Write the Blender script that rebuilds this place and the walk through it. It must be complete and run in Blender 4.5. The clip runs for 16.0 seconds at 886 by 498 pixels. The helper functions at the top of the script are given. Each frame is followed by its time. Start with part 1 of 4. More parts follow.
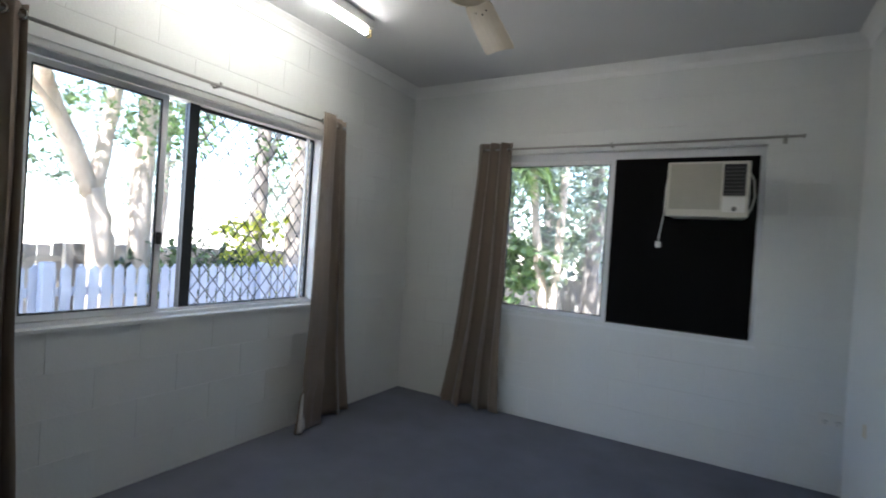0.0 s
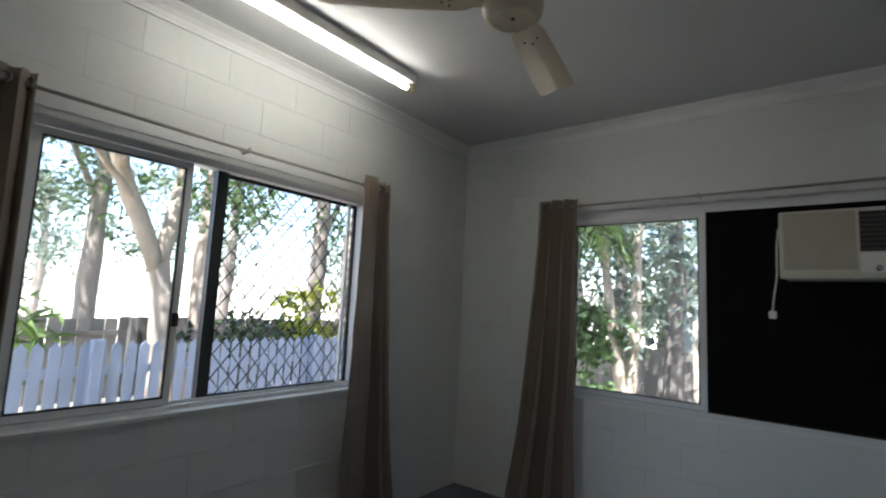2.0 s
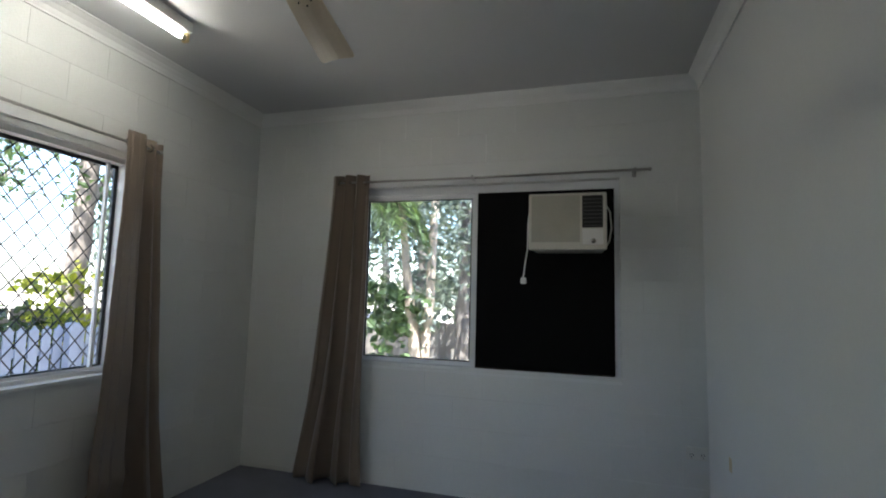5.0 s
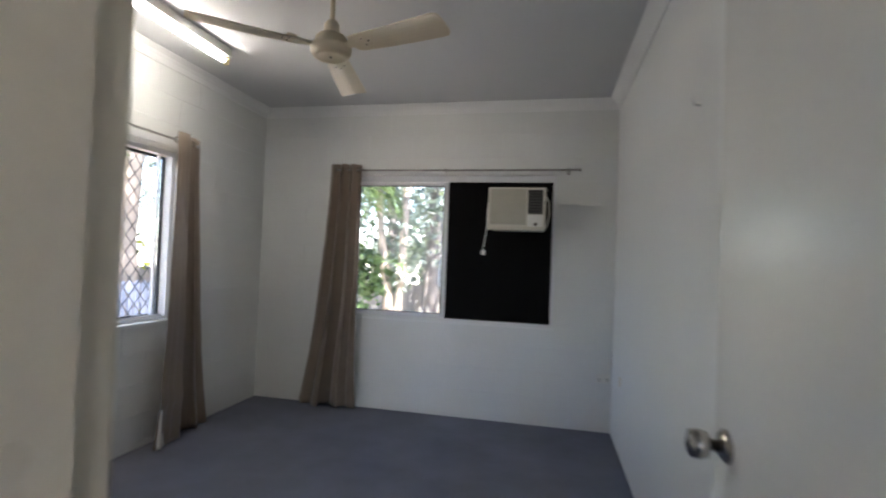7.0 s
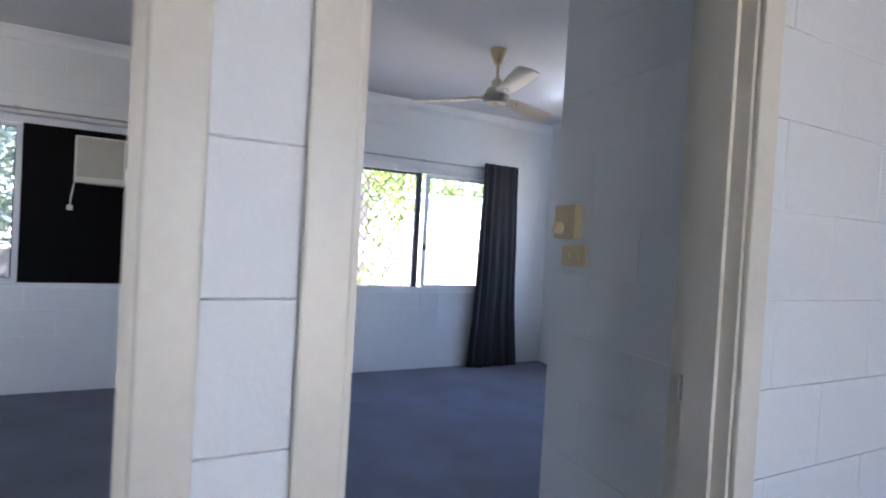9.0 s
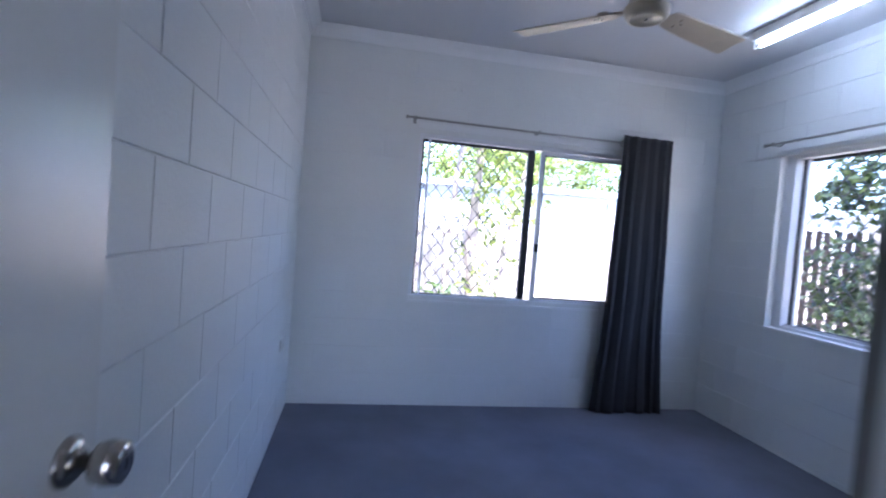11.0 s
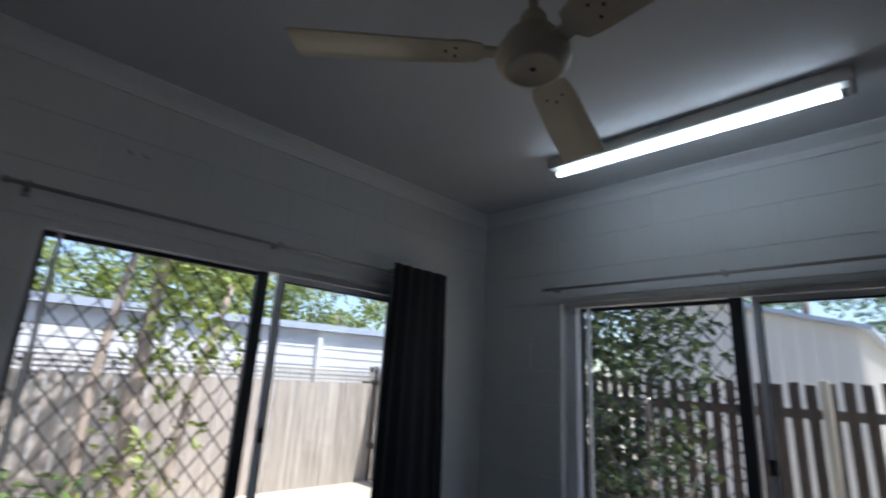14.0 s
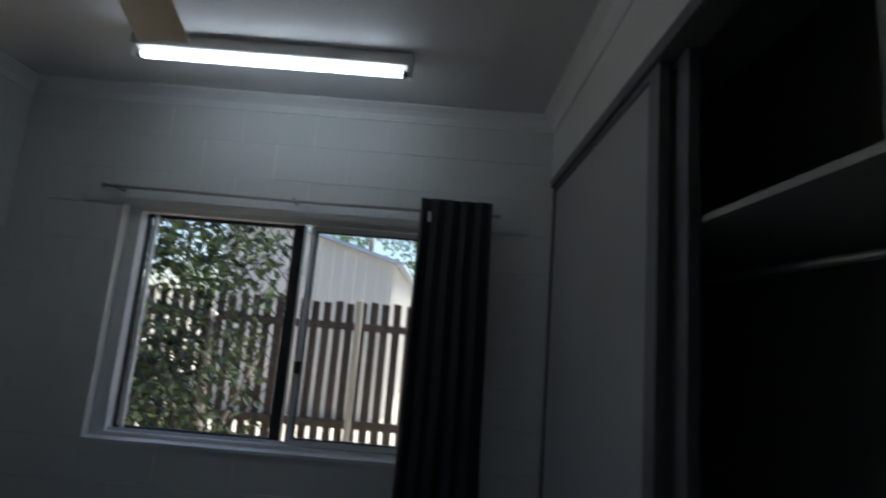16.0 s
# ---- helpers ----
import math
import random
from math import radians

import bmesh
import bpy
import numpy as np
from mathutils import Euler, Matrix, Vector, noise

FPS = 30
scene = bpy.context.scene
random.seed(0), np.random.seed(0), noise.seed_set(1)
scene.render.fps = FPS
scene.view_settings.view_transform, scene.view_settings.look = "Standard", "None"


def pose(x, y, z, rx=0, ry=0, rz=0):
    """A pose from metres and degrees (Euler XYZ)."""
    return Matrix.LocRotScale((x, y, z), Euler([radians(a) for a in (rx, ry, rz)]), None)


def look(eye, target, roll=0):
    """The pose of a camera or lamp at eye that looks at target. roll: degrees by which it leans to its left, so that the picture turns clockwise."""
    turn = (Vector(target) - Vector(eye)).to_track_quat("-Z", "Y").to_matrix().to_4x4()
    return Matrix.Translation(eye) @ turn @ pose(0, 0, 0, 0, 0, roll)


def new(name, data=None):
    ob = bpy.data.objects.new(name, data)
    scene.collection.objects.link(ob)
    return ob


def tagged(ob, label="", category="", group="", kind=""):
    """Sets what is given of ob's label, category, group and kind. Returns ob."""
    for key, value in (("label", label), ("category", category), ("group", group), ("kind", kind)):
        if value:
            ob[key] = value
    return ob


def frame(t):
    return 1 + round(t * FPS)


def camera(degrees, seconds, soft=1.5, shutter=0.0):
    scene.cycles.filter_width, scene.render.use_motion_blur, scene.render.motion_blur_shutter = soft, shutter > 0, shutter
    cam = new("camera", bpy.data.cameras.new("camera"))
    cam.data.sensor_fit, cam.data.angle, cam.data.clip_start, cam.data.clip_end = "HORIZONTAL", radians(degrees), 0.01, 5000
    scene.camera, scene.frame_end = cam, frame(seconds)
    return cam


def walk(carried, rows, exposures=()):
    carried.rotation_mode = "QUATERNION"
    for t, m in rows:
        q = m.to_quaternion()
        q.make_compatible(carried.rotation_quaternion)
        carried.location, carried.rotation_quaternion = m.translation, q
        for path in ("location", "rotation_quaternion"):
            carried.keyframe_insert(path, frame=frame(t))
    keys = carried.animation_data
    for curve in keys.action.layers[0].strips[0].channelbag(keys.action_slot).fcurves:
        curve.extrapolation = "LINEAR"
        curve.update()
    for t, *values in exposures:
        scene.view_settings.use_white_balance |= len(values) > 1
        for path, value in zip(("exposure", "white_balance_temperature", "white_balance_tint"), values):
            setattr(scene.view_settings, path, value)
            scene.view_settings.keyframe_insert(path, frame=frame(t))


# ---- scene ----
cam = camera(84.6, 16.0, 1.9, 0.5)
PATH = [
    (0, (0.441, -0.421, 1.316), (-0.571, 1.304, 1.3), 3.8),
    (0.5, (0.35, -0.222, 1.346), (-0.827, 1.395, 1.347), 2.5),
    (1, (0.279, -0.084, 1.325), (-1.028, 1.43, 1.375), 2.4),
    (1.5, (0.231, -0.046, 1.355), (-1.081, 1.459, 1.47), 3.1),
    (2, (0.256, -0.011, 1.383), (-0.977, 1.547, 1.611), 2.8),
    (2.5, (0.34, 0.017, 1.383), (-0.807, 1.627, 1.69), 2.7),
    (3, (0.368, 0.039, 1.365), (-0.569, 1.775, 1.695), 2.9),
    (3.5, (0.393, 0.077, 1.373), (-0.339, 1.91, 1.699), 3.2),
    (4, (0.395, 0.095, 1.297), (-0.22, 1.972, 1.61), 2.3),
    (6.3, (0.492, -0.426, 1.326), (-0.069, 1.493, 1.372), 0.8),
    (6.5, (0.509, -0.543, 1.332), (-0.071, 1.371, 1.376), 0.8),
    (7, (0.545, -0.896, 1.339), (0.127, 1.06, 1.385), 2.2),
    (7.3, (0.54, -1.077, 1.326), (0.347, 0.914, 1.319), 0.8),
    (7.5, (0.569, -1.148, 1.319), (0.517, 0.851, 1.278), 0.4),
    (7.7, (0.585, -1.254, 1.333), (0.696, 0.743, 1.303), 0.5),
    (8, (0.691, -1.35, 1.328), (1.136, 0.6, 1.315), 2.3),
    (8.1, (0.723, -1.37, 1.329), (1.26, 0.556, 1.32), 3.0),
    (8.2, (0.768, -1.391, 1.332), (1.442, 0.491, 1.331), 3.7),
    (10.3, (1.327, -0.85, 1.3), (2.233, 0.933, 1.26), 3.2),
    (10.5, (1.417, -0.705, 1.307), (2.155, 1.154, 1.288), 3.7),
    (10.7, (1.482, -0.577, 1.324), (2.052, 1.34, 1.302), 4.7),
    (11, (1.589, -0.343, 1.324), (1.943, 1.624, 1.252), 4.6),
    (11.5, (1.58, 0.099, 1.334), (1.919, 2.07, 1.33), 2.9),
    (12, (1.668, 0.469, 1.344), (1.938, 2.437, 1.575), 2.1),
    (12.5, (1.701, 0.718, 1.461), (1.982, 2.658, 1.855), 4.4),
    (13, (1.735, 0.922, 1.525), (2.334, 2.75, 2.07), 2.4),
    (13.5, (1.788, 1.016, 1.526), (2.795, 2.652, 2.084), 1.9),
    (14, (1.872, 1.026, 1.549), (3.222, 2.409, 2.065), 3.2),
    (14.5, (1.905, 1.004, 1.551), (3.503, 2.103, 2.038), 4.1),
    (15, (1.919, 0.947, 1.527), (3.714, 1.69, 2.005), 4.9),
    (15.5, (1.946, 0.926, 1.538), (3.869, 1.273, 1.962), 4.4),
    (16, (1.917, 0.887, 1.541), (3.894, 0.901, 1.843), 4.7),
]
EXPO = [
    (0.0, 3.06, 5850, 13), (0.5, 2.88, 5850, 13), (1.0, 2.61, 5850, 13), (1.5, 2.36, 5950, 12), (2.0, 2.14, 6000, 11), (2.5, 1.76, 6000, 11),
    (3.5, 1.71, 6050, 11), (4.2, 1.96, 6050, 11), (6.3, 3.11, 6000, 14), (7.0, 3.23, 6200, 18), (7.5, 3.11, 6300, 19), (8.2, 3.36, 5800, 19),
    (10.3, 3.21, 5400, 26), (11.0, 2.96, 5150, 24), (11.5, 2.54, 5150, 23), (12.0, 1.92, 5400, 20), (12.5, 1.44, 5580, 15), (13.0, 1.11, 5680, 14),
    (14.0, 0.77, 5880, 14), (15.0, 0.47, 6200, 14), (16.0, 0.79, 6150, 11),
]
walk(cam, [(t, look(eye, target, roll)) for t, eye, target, roll in PATH], EXPO)

# ---- world, sun ----
world = bpy.data.worlds.new("sky")
scene.world = world
world.use_nodes = True
wn = world.node_tree.nodes
sky = wn.new("ShaderNodeTexSky")
sky.sky_type = "NISHITA"
sky.sun_disc = False
SUN_EL, SUN_AZ = radians(63), radians(165)  # azimuth clockwise from +y
sky.sun_elevation, sky.sun_rotation = SUN_EL, SUN_AZ
wn["Background"].inputs["Strength"].default_value = 0.15
world.node_tree.links.new(sky.outputs["Color"], wn["Background"].inputs["Color"])
sun = new("sun", bpy.data.lights.new("sun", "SUN"))
sun.data.energy, sun.data.angle, sun.data.color = 5.0, radians(0.6), (1.0, 0.95, 0.87)
sun_to = Vector((math.sin(SUN_AZ) * math.cos(SUN_EL), math.cos(SUN_AZ) * math.cos(SUN_EL), math.sin(SUN_EL)))
sun.matrix_world = look(sun_to * 40, (0, 0, 0))


# ---- materials ----
def material(name, rough=0.5, metal=0.0):
    m = bpy.data.materials.new(name)
    m.use_nodes = True
    b = m.node_tree.nodes["Principled BSDF"]
    b.inputs["Roughness"].default_value, b.inputs["Metallic"].default_value = rough, metal
    b.inputs["Specular IOR Level"].default_value = 0.5 if rough < 0.8 else 0.2
    return m, m.node_tree, b


def noise_node(nt, scale, detail=4.0, coord="Object", stretch=None, rough=0.55):
    tc = nt.nodes.new("ShaderNodeTexCoord")
    src = nt.nodes.new("ShaderNodeNewGeometry").outputs["Position"] if coord == "World" else tc.outputs[coord]
    if stretch:
        mp = nt.nodes.new("ShaderNodeMapping")
        mp.inputs["Scale"].default_value = stretch
        nt.links.new(src, mp.inputs["Vector"])
        src = mp.outputs["Vector"]
    n = nt.nodes.new("ShaderNodeTexNoise")
    n.inputs["Scale"].default_value, n.inputs["Detail"].default_value, n.inputs["Roughness"].default_value = scale, detail, rough
    nt.links.new(src, n.inputs["Vector"])
    return n.outputs["Fac"]


def ramp(nt, fac, stops):
    r = nt.nodes.new("ShaderNodeValToRGB")
    els = r.color_ramp.elements
    while len(els) < len(stops):
        els.new(0.5)
    for e, (p, c) in zip(els, stops):
        e.position, e.color = p, (*c, 1)
    nt.links.new(fac, r.inputs["Fac"])
    return r.outputs["Color"]


def mix(nt, fac, a, b, mode="MIX"):
    n = nt.nodes.new("ShaderNodeMix")
    n.data_type, n.blend_type = "RGBA", mode
    for sock, v in ((n.inputs["Factor"], fac), (n.inputs["A"], a), (n.inputs["B"], b)):
        if isinstance(v, (int, float)):
            sock.default_value = v
        elif isinstance(v, tuple):
            sock.default_value = (*v, 1)
        else:
            nt.links.new(v, sock)
    return n.outputs["Result"]


def bump(nt, b, height, strength, distance):
    n = nt.nodes.new("ShaderNodeBump")
    n.inputs["Strength"].default_value, n.inputs["Distance"].default_value = strength, distance
    nt.links.new(height, n.inputs["Height"])
    nt.links.new(n.outputs["Normal"], b.inputs["Normal"])


def scaled(c, k):
    return tuple(min(1.0, v * k) for v in c)


def surface(name, c, rough=0.5, metal=0.0, vary=0.12, big=1.5, fine=60.0, depth=0.002, strength=0.3, stretch=None, coord="World", each=0.0):
    """A surface with broad stains, fine grain and relief. each: how far single pieces differ."""
    m, nt, b = material(name, rough, metal)
    broad, grain = noise_node(nt, big, 5, coord, stretch), noise_node(nt, fine, 3, coord, stretch)
    col = ramp(nt, broad, [(0.3, scaled(c, 1 - vary)), (0.7, scaled(c, 1 + vary))])
    col = mix(nt, 0.25, col, ramp(nt, grain, [(0.3, scaled(c, 1 - 1.5 * vary)), (0.7, scaled(c, 1 + 1.5 * vary))]))
    if each:
        oi = nt.nodes.new("ShaderNodeObjectInfo")
        col = mix(nt, 1.0, col, ramp(nt, oi.outputs["Random"], [(0.0, (1 - each,) * 3), (1.0, (1.0,) * 3)]), "MULTIPLY")
    nt.links.new(col, b.inputs["Base Color"])
    r = nt.nodes.new("ShaderNodeMapRange")
    r.inputs["To Min"].default_value, r.inputs["To Max"].default_value = max(0.02, rough - 0.08), min(1, rough + 0.1)
    nt.links.new(broad, r.inputs["Value"])
    nt.links.new(r.outputs["Result"], b.inputs["Roughness"])
    bump(nt, b, grain, strength, depth)
    return m


def glow(name, c, strength):
    m, nt, b = material(name, 0.4)
    b.inputs["Base Color"].default_value = (0.9, 0.9, 0.9, 1)
    b.inputs["Emission Color"].default_value, b.inputs["Emission Strength"].default_value = (*c, 1), strength
    return m


def clear_glass(name):
    m, nt, b = material(name, 0.0)
    b.inputs["Base Color"].default_value = (0.97, 0.99, 0.98, 1)
    b.inputs["Transmission Weight"].default_value, b.inputs["IOR"].default_value = 1.0, 1.45
    return m


def leafy(name, dark, light, rough=0.45):
    m, nt, b = material(name, rough)
    g = nt.nodes.new("ShaderNodeNewGeometry")
    col = ramp(nt, g.outputs["Random Per Island"], [(0.0, dark), (0.55, light), (1.0, scaled(light, 1.5))])
    nt.links.new(col, b.inputs["Base Color"])
    tr = nt.nodes.new("ShaderNodeBsdfTranslucent")
    nt.links.new(mix(nt, 1.0, col, (1.0, 1.0, 0.45), "MULTIPLY"), tr.inputs["Color"])
    ms = nt.nodes.new("ShaderNodeMixShader")
    ms.inputs["Fac"].default_value = 0.4
    nt.links.new(b.outputs["BSDF"], ms.inputs[1])
    nt.links.new(tr.outputs["BSDF"], ms.inputs[2])
    nt.links.new(ms.outputs["Shader"], nt.nodes["Material Output"].inputs["Surface"])
    return m


M_BLOCK = surface("painted_block", (0.73, 0.735, 0.715), 0.5, vary=0.04, big=1.1, fine=90, depth=0.003, strength=0.35, each=0.02)
M_WALL = surface("wall_paint", (0.73, 0.735, 0.715), 0.45, vary=0.035, big=0.9, fine=70, depth=0.002, strength=0.2)
M_CEIL = surface("ceiling_paint", (0.62, 0.62, 0.625), 0.7, vary=0.03, big=0.8, fine=120, depth=0.001, strength=0.15)
M_TRIM = surface("cornice_paint", (0.78, 0.78, 0.77), 0.5, vary=0.03, big=2, fine=90, depth=0.001, strength=0.1)
M_JAMB = surface("cream_gloss_paint", (0.66, 0.61, 0.50), 0.3, vary=0.06, big=4, fine=60, depth=0.001, strength=0.12)
M_DOOR = surface("door_paint", (0.79, 0.78, 0.74), 0.22, vary=0.03, big=2.5, fine=50, depth=0.001, strength=0.06)
M_CARPET = surface("carpet", (0.165, 0.173, 0.212), 0.95, vary=0.2, big=2.2, fine=260, depth=0.006, strength=0.8)
M_ALU = surface("white_aluminium", (0.74, 0.75, 0.77), 0.35, 0.0, vary=0.04, big=5, fine=80, depth=0.0005, strength=0.1)
M_DARKALU = surface("charcoal_aluminium", (0.035, 0.037, 0.04), 0.4, 0.3, vary=0.1, big=5, fine=80, depth=0.0005, strength=0.1)
M_RUBBER = surface("black_seal", (0.012, 0.012, 0.012), 0.6, vary=0.1)
M_GLASS = clear_glass("window_glass")
M_TAUPE = surface("taupe_satin", (0.24, 0.188, 0.146), 0.34, vary=0.1, big=6, fine=300, depth=0.001, strength=0.2, stretch=(1, 1, 0.15))
M_CHAR = surface("charcoal_cloth", (0.022, 0.021, 0.024), 0.75, vary=0.15, big=6, fine=300, depth=0.001, strength=0.3)
M_LINING = surface("white_lining", (0.7, 0.68, 0.64), 0.8, vary=0.06, big=9, fine=200)
M_CHROME = surface("brushed_chrome", (0.47, 0.44, 0.40), 0.2, 1.0, vary=0.05, big=20, fine=200, depth=0.0003, strength=0.1)
M_ROD = surface("satin_steel", (0.36, 0.35, 0.33), 0.4, 0.6, vary=0.08, big=20, fine=200, depth=0.0003, strength=0.1)
M_FAN = surface("fan_enamel", (0.57, 0.49, 0.36), 0.35, vary=0.05, big=6, fine=80, depth=0.0005, strength=0.08)
M_CREAM = surface("aged_cream_plastic", (0.62, 0.50, 0.28), 0.4, vary=0.08, big=14, fine=100, depth=0.0005, strength=0.08)
M_WHITEP = surface("white_plastic", (0.74, 0.73, 0.69), 0.4, vary=0.04, big=12, fine=120, depth=0.0004, strength=0.06)
M_ACBODY = surface("aged_white_plastic", (0.6, 0.58, 0.5), 0.45, vary=0.05, big=9, fine=120, depth=0.0004, strength=0.08)
M_ACGRILLE = surface("beige_grille", (0.42, 0.40, 0.33), 0.55, vary=0.06, big=9, fine=120)
M_BLACK = surface("black_plastic", (0.012, 0.011, 0.012), 0.45, vary=0.15, big=9, fine=120)
M_LOUVRE = surface("dark_grey_louvre", (0.05, 0.048, 0.045), 0.5, vary=0.1, big=9, fine=120)
M_BOARD = surface("black_ply_board", (0.003, 0.0028, 0.003), 0.9, vary=0.3, big=3, fine=60, depth=0.001, strength=0.2)
M_WARM = glow("warm_tube", (1.0, 0.95, 0.80), 6.2)
M_COOL = glow("cool_tube", (0.76, 0.90, 1.0), 5.2)
M_WDOOR = surface("wardrobe_laminate", (0.36, 0.365, 0.36), 0.35, vary=0.04, big=2, fine=60, depth=0.0005, strength=0.06)
M_WTRACK = surface("grey_track", (0.16, 0.16, 0.165), 0.4, 0.5, vary=0.08, big=6, fine=60)
M_MELAMINE = surface("melamine", (0.36, 0.35, 0.32), 0.5, vary=0.06, big=3, fine=60)
# Darker than the room walls: the wardrobe's inner shade is in this colour.
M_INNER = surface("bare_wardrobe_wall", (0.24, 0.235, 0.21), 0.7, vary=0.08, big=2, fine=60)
# Blue-grey instead of white: tree shade is put into the picket colour.
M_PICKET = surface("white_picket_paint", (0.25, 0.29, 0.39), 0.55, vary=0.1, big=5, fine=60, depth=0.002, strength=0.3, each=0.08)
M_PALING = surface("weathered_paling", (0.45, 0.40, 0.345), 0.85, vary=0.25, big=3, fine=30, depth=0.004, strength=0.6, stretch=(6, 6, 0.6), each=0.2)
# Brown darkened to put shade on the east fence; window ledge shares it.
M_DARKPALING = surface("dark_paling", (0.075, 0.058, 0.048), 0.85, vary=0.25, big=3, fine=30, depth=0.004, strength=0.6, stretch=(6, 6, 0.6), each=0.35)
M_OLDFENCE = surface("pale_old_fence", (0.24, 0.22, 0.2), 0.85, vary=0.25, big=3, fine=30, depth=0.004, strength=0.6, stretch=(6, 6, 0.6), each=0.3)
M_POST = surface("grey_post", (0.34, 0.31, 0.26), 0.8, vary=0.2, big=3, fine=30, depth=0.004, strength=0.5, stretch=(6, 6, 0.6))
M_STEEL = surface("shed_steel", (0.62, 0.6, 0.56), 0.45, vary=0.05, big=1, fine=40, depth=0.001, strength=0.1)
M_ARCH = surface("white_gloss_trim", (0.76, 0.765, 0.76), 0.35, vary=0.03, big=3, fine=90, depth=0.0006, strength=0.1)
M_ROOF = surface("roof_steel", (0.42, 0.47, 0.56), 0.4, 0.2, vary=0.06, big=1, fine=40, depth=0.001, strength=0.1)
M_WEATHER = surface("white_weatherboard", (0.62, 0.63, 0.64), 0.5, vary=0.05, big=1.5, fine=40, depth=0.001, strength=0.15)
M_BARK = surface("pale_bark", (0.40, 0.33, 0.27), 0.9, vary=0.3, big=4, fine=22, depth=0.01, strength=0.8, stretch=(2, 2, 0.5))
M_DARKBARK = surface("grey_bark", (0.29, 0.25, 0.22), 0.9, vary=0.3, big=5, fine=22, depth=0.01, strength=0.8, stretch=(2, 2, 0.5))
# Grey bark again, darkened to put the back yard's shade on the trunks.
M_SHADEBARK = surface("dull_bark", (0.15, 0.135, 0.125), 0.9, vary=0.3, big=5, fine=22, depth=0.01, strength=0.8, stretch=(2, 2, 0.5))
M_LEAF = leafy("gum_leaves", (0.04, 0.07, 0.03), (0.11, 0.17, 0.075))
# Greyed, bluish greens carry the shade and haze over these leaves.
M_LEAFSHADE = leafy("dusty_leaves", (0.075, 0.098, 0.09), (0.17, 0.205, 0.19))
# Yellower, lighter greens: sunlight is put into this leaf colour.
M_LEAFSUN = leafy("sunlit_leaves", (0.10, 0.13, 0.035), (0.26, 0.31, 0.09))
M_LEAF2 = leafy("bright_leaves", (0.05, 0.085, 0.03), (0.13, 0.2, 0.06))
M_LEAFDARK = leafy("glossy_dark_leaves", (0.022, 0.034, 0.02), (0.07, 0.095, 0.055), 0.2)
M_LEAFYELLOW = leafy("yellow_leaves", (0.14, 0.17, 0.02), (0.3, 0.32, 0.05))
M_GROUND = surface("dry_ground", (0.5, 0.45, 0.36), 0.95, vary=0.25, big=0.6, fine=14, depth=0.02, strength=0.6)
M_GRASSY = surface("dry_grass", (0.34, 0.33, 0.2), 0.95, vary=0.25, big=0.5, fine=20, depth=0.03, strength=0.6)


# ---- mesh helpers ----
def box(bm, x0, x1, y0, y1, z0, z1):
    vs = [bm.verts.new((x, y, z)) for x in (x0, x1) for y in (y0, y1) for z in (z0, z1)]
    for f in ((0, 1, 3, 2), (4, 6, 7, 5), (0, 4, 5, 1), (2, 3, 7, 6), (0, 2, 6, 4), (1, 5, 7, 3)):
        bm.faces.new([vs[i] for i in f])
    return vs


def boxes(*dims):
    bm = bmesh.new()
    for d in dims:
        box(bm, *d)
    return bm


def soft_box(dims, r=0.004, seg=1):
    bm = boxes(dims)
    bmesh.ops.bevel(bm, geom=bm.edges[:], offset=r, segments=seg, affect="EDGES", profile=0.6)
    return bm


def lathe(profile, n=24, axis="z"):
    """Turns (radius, height) rows round the axis."""
    bm = bmesh.new()
    rings = []
    for r, h in profile:
        ring = []
        for i in range(n):
            a = 2 * math.pi * i / n
            c, s = r * math.cos(a), r * math.sin(a)
            ring.append(bm.verts.new({"z": (c, s, h), "x": (h, c, s), "y": (c, h, s)}[axis]))
        rings.append(ring)
    for a, b in zip(rings, rings[1:]):
        for i in range(n):
            bm.faces.new((a[i], a[(i + 1) % n], b[(i + 1) % n], b[i]))
    bm.faces.new(rings[0][::-1])
    bm.faces.new(rings[-1])
    bmesh.ops.recalc_face_normals(bm, faces=bm.faces)
    return bm


def sweep(points, radius, n=8):
    """A tube along points; radius is one number or one for each point."""
    bm = bmesh.new()
    rr = radius if isinstance(radius, (list, tuple)) else [radius] * len(points)
    pts = [Vector(p) for p in points]
    rings = []
    for i, p in enumerate(pts):
        d = (pts[min(i + 1, len(pts) - 1)] - pts[max(i - 1, 0)]).normalized()
        side = d.cross(Vector((0.31, 0.87, 0.11)) if abs(d.z) > 0.8 else Vector((0, 0, 1))).normalized()
        up = side.cross(d)
        rings.append([bm.verts.new(p + rr[i] * (math.cos(a) * side + math.sin(a) * up)) for a in (2 * math.pi * k / n for k in range(n))])
    for a, b in zip(rings, rings[1:]):
        for i in range(n):
            bm.faces.new((a[i], a[(i + 1) % n], b[(i + 1) % n], b[i]))
    bm.faces.new(rings[0][::-1])
    bm.faces.new(rings[-1])
    bmesh.ops.recalc_face_normals(bm, faces=bm.faces)
    return bm


def mesh_of(name, bm, mat, smooth=False):
    me = bpy.data.meshes.new(name)
    bm.to_mesh(me)
    bm.free()
    me.materials.append(mat)
    if smooth:
        for p in me.polygons:
            p.use_smooth = True
    return me


def thing(name, label, category, kind="", group="", at=None):
    ob = tagged(new(name), label, category, group, kind)
    if at is not None:
        ob.matrix_world = at
    return ob


def solid(name, bm, mat, label="", category="", kind="", group="", smooth=False, at=None):
    ob = tagged(new(name, mesh_of(name, bm, mat, smooth)), label, category, group, kind)
    if at is not None:
        ob.matrix_world = at
    return ob


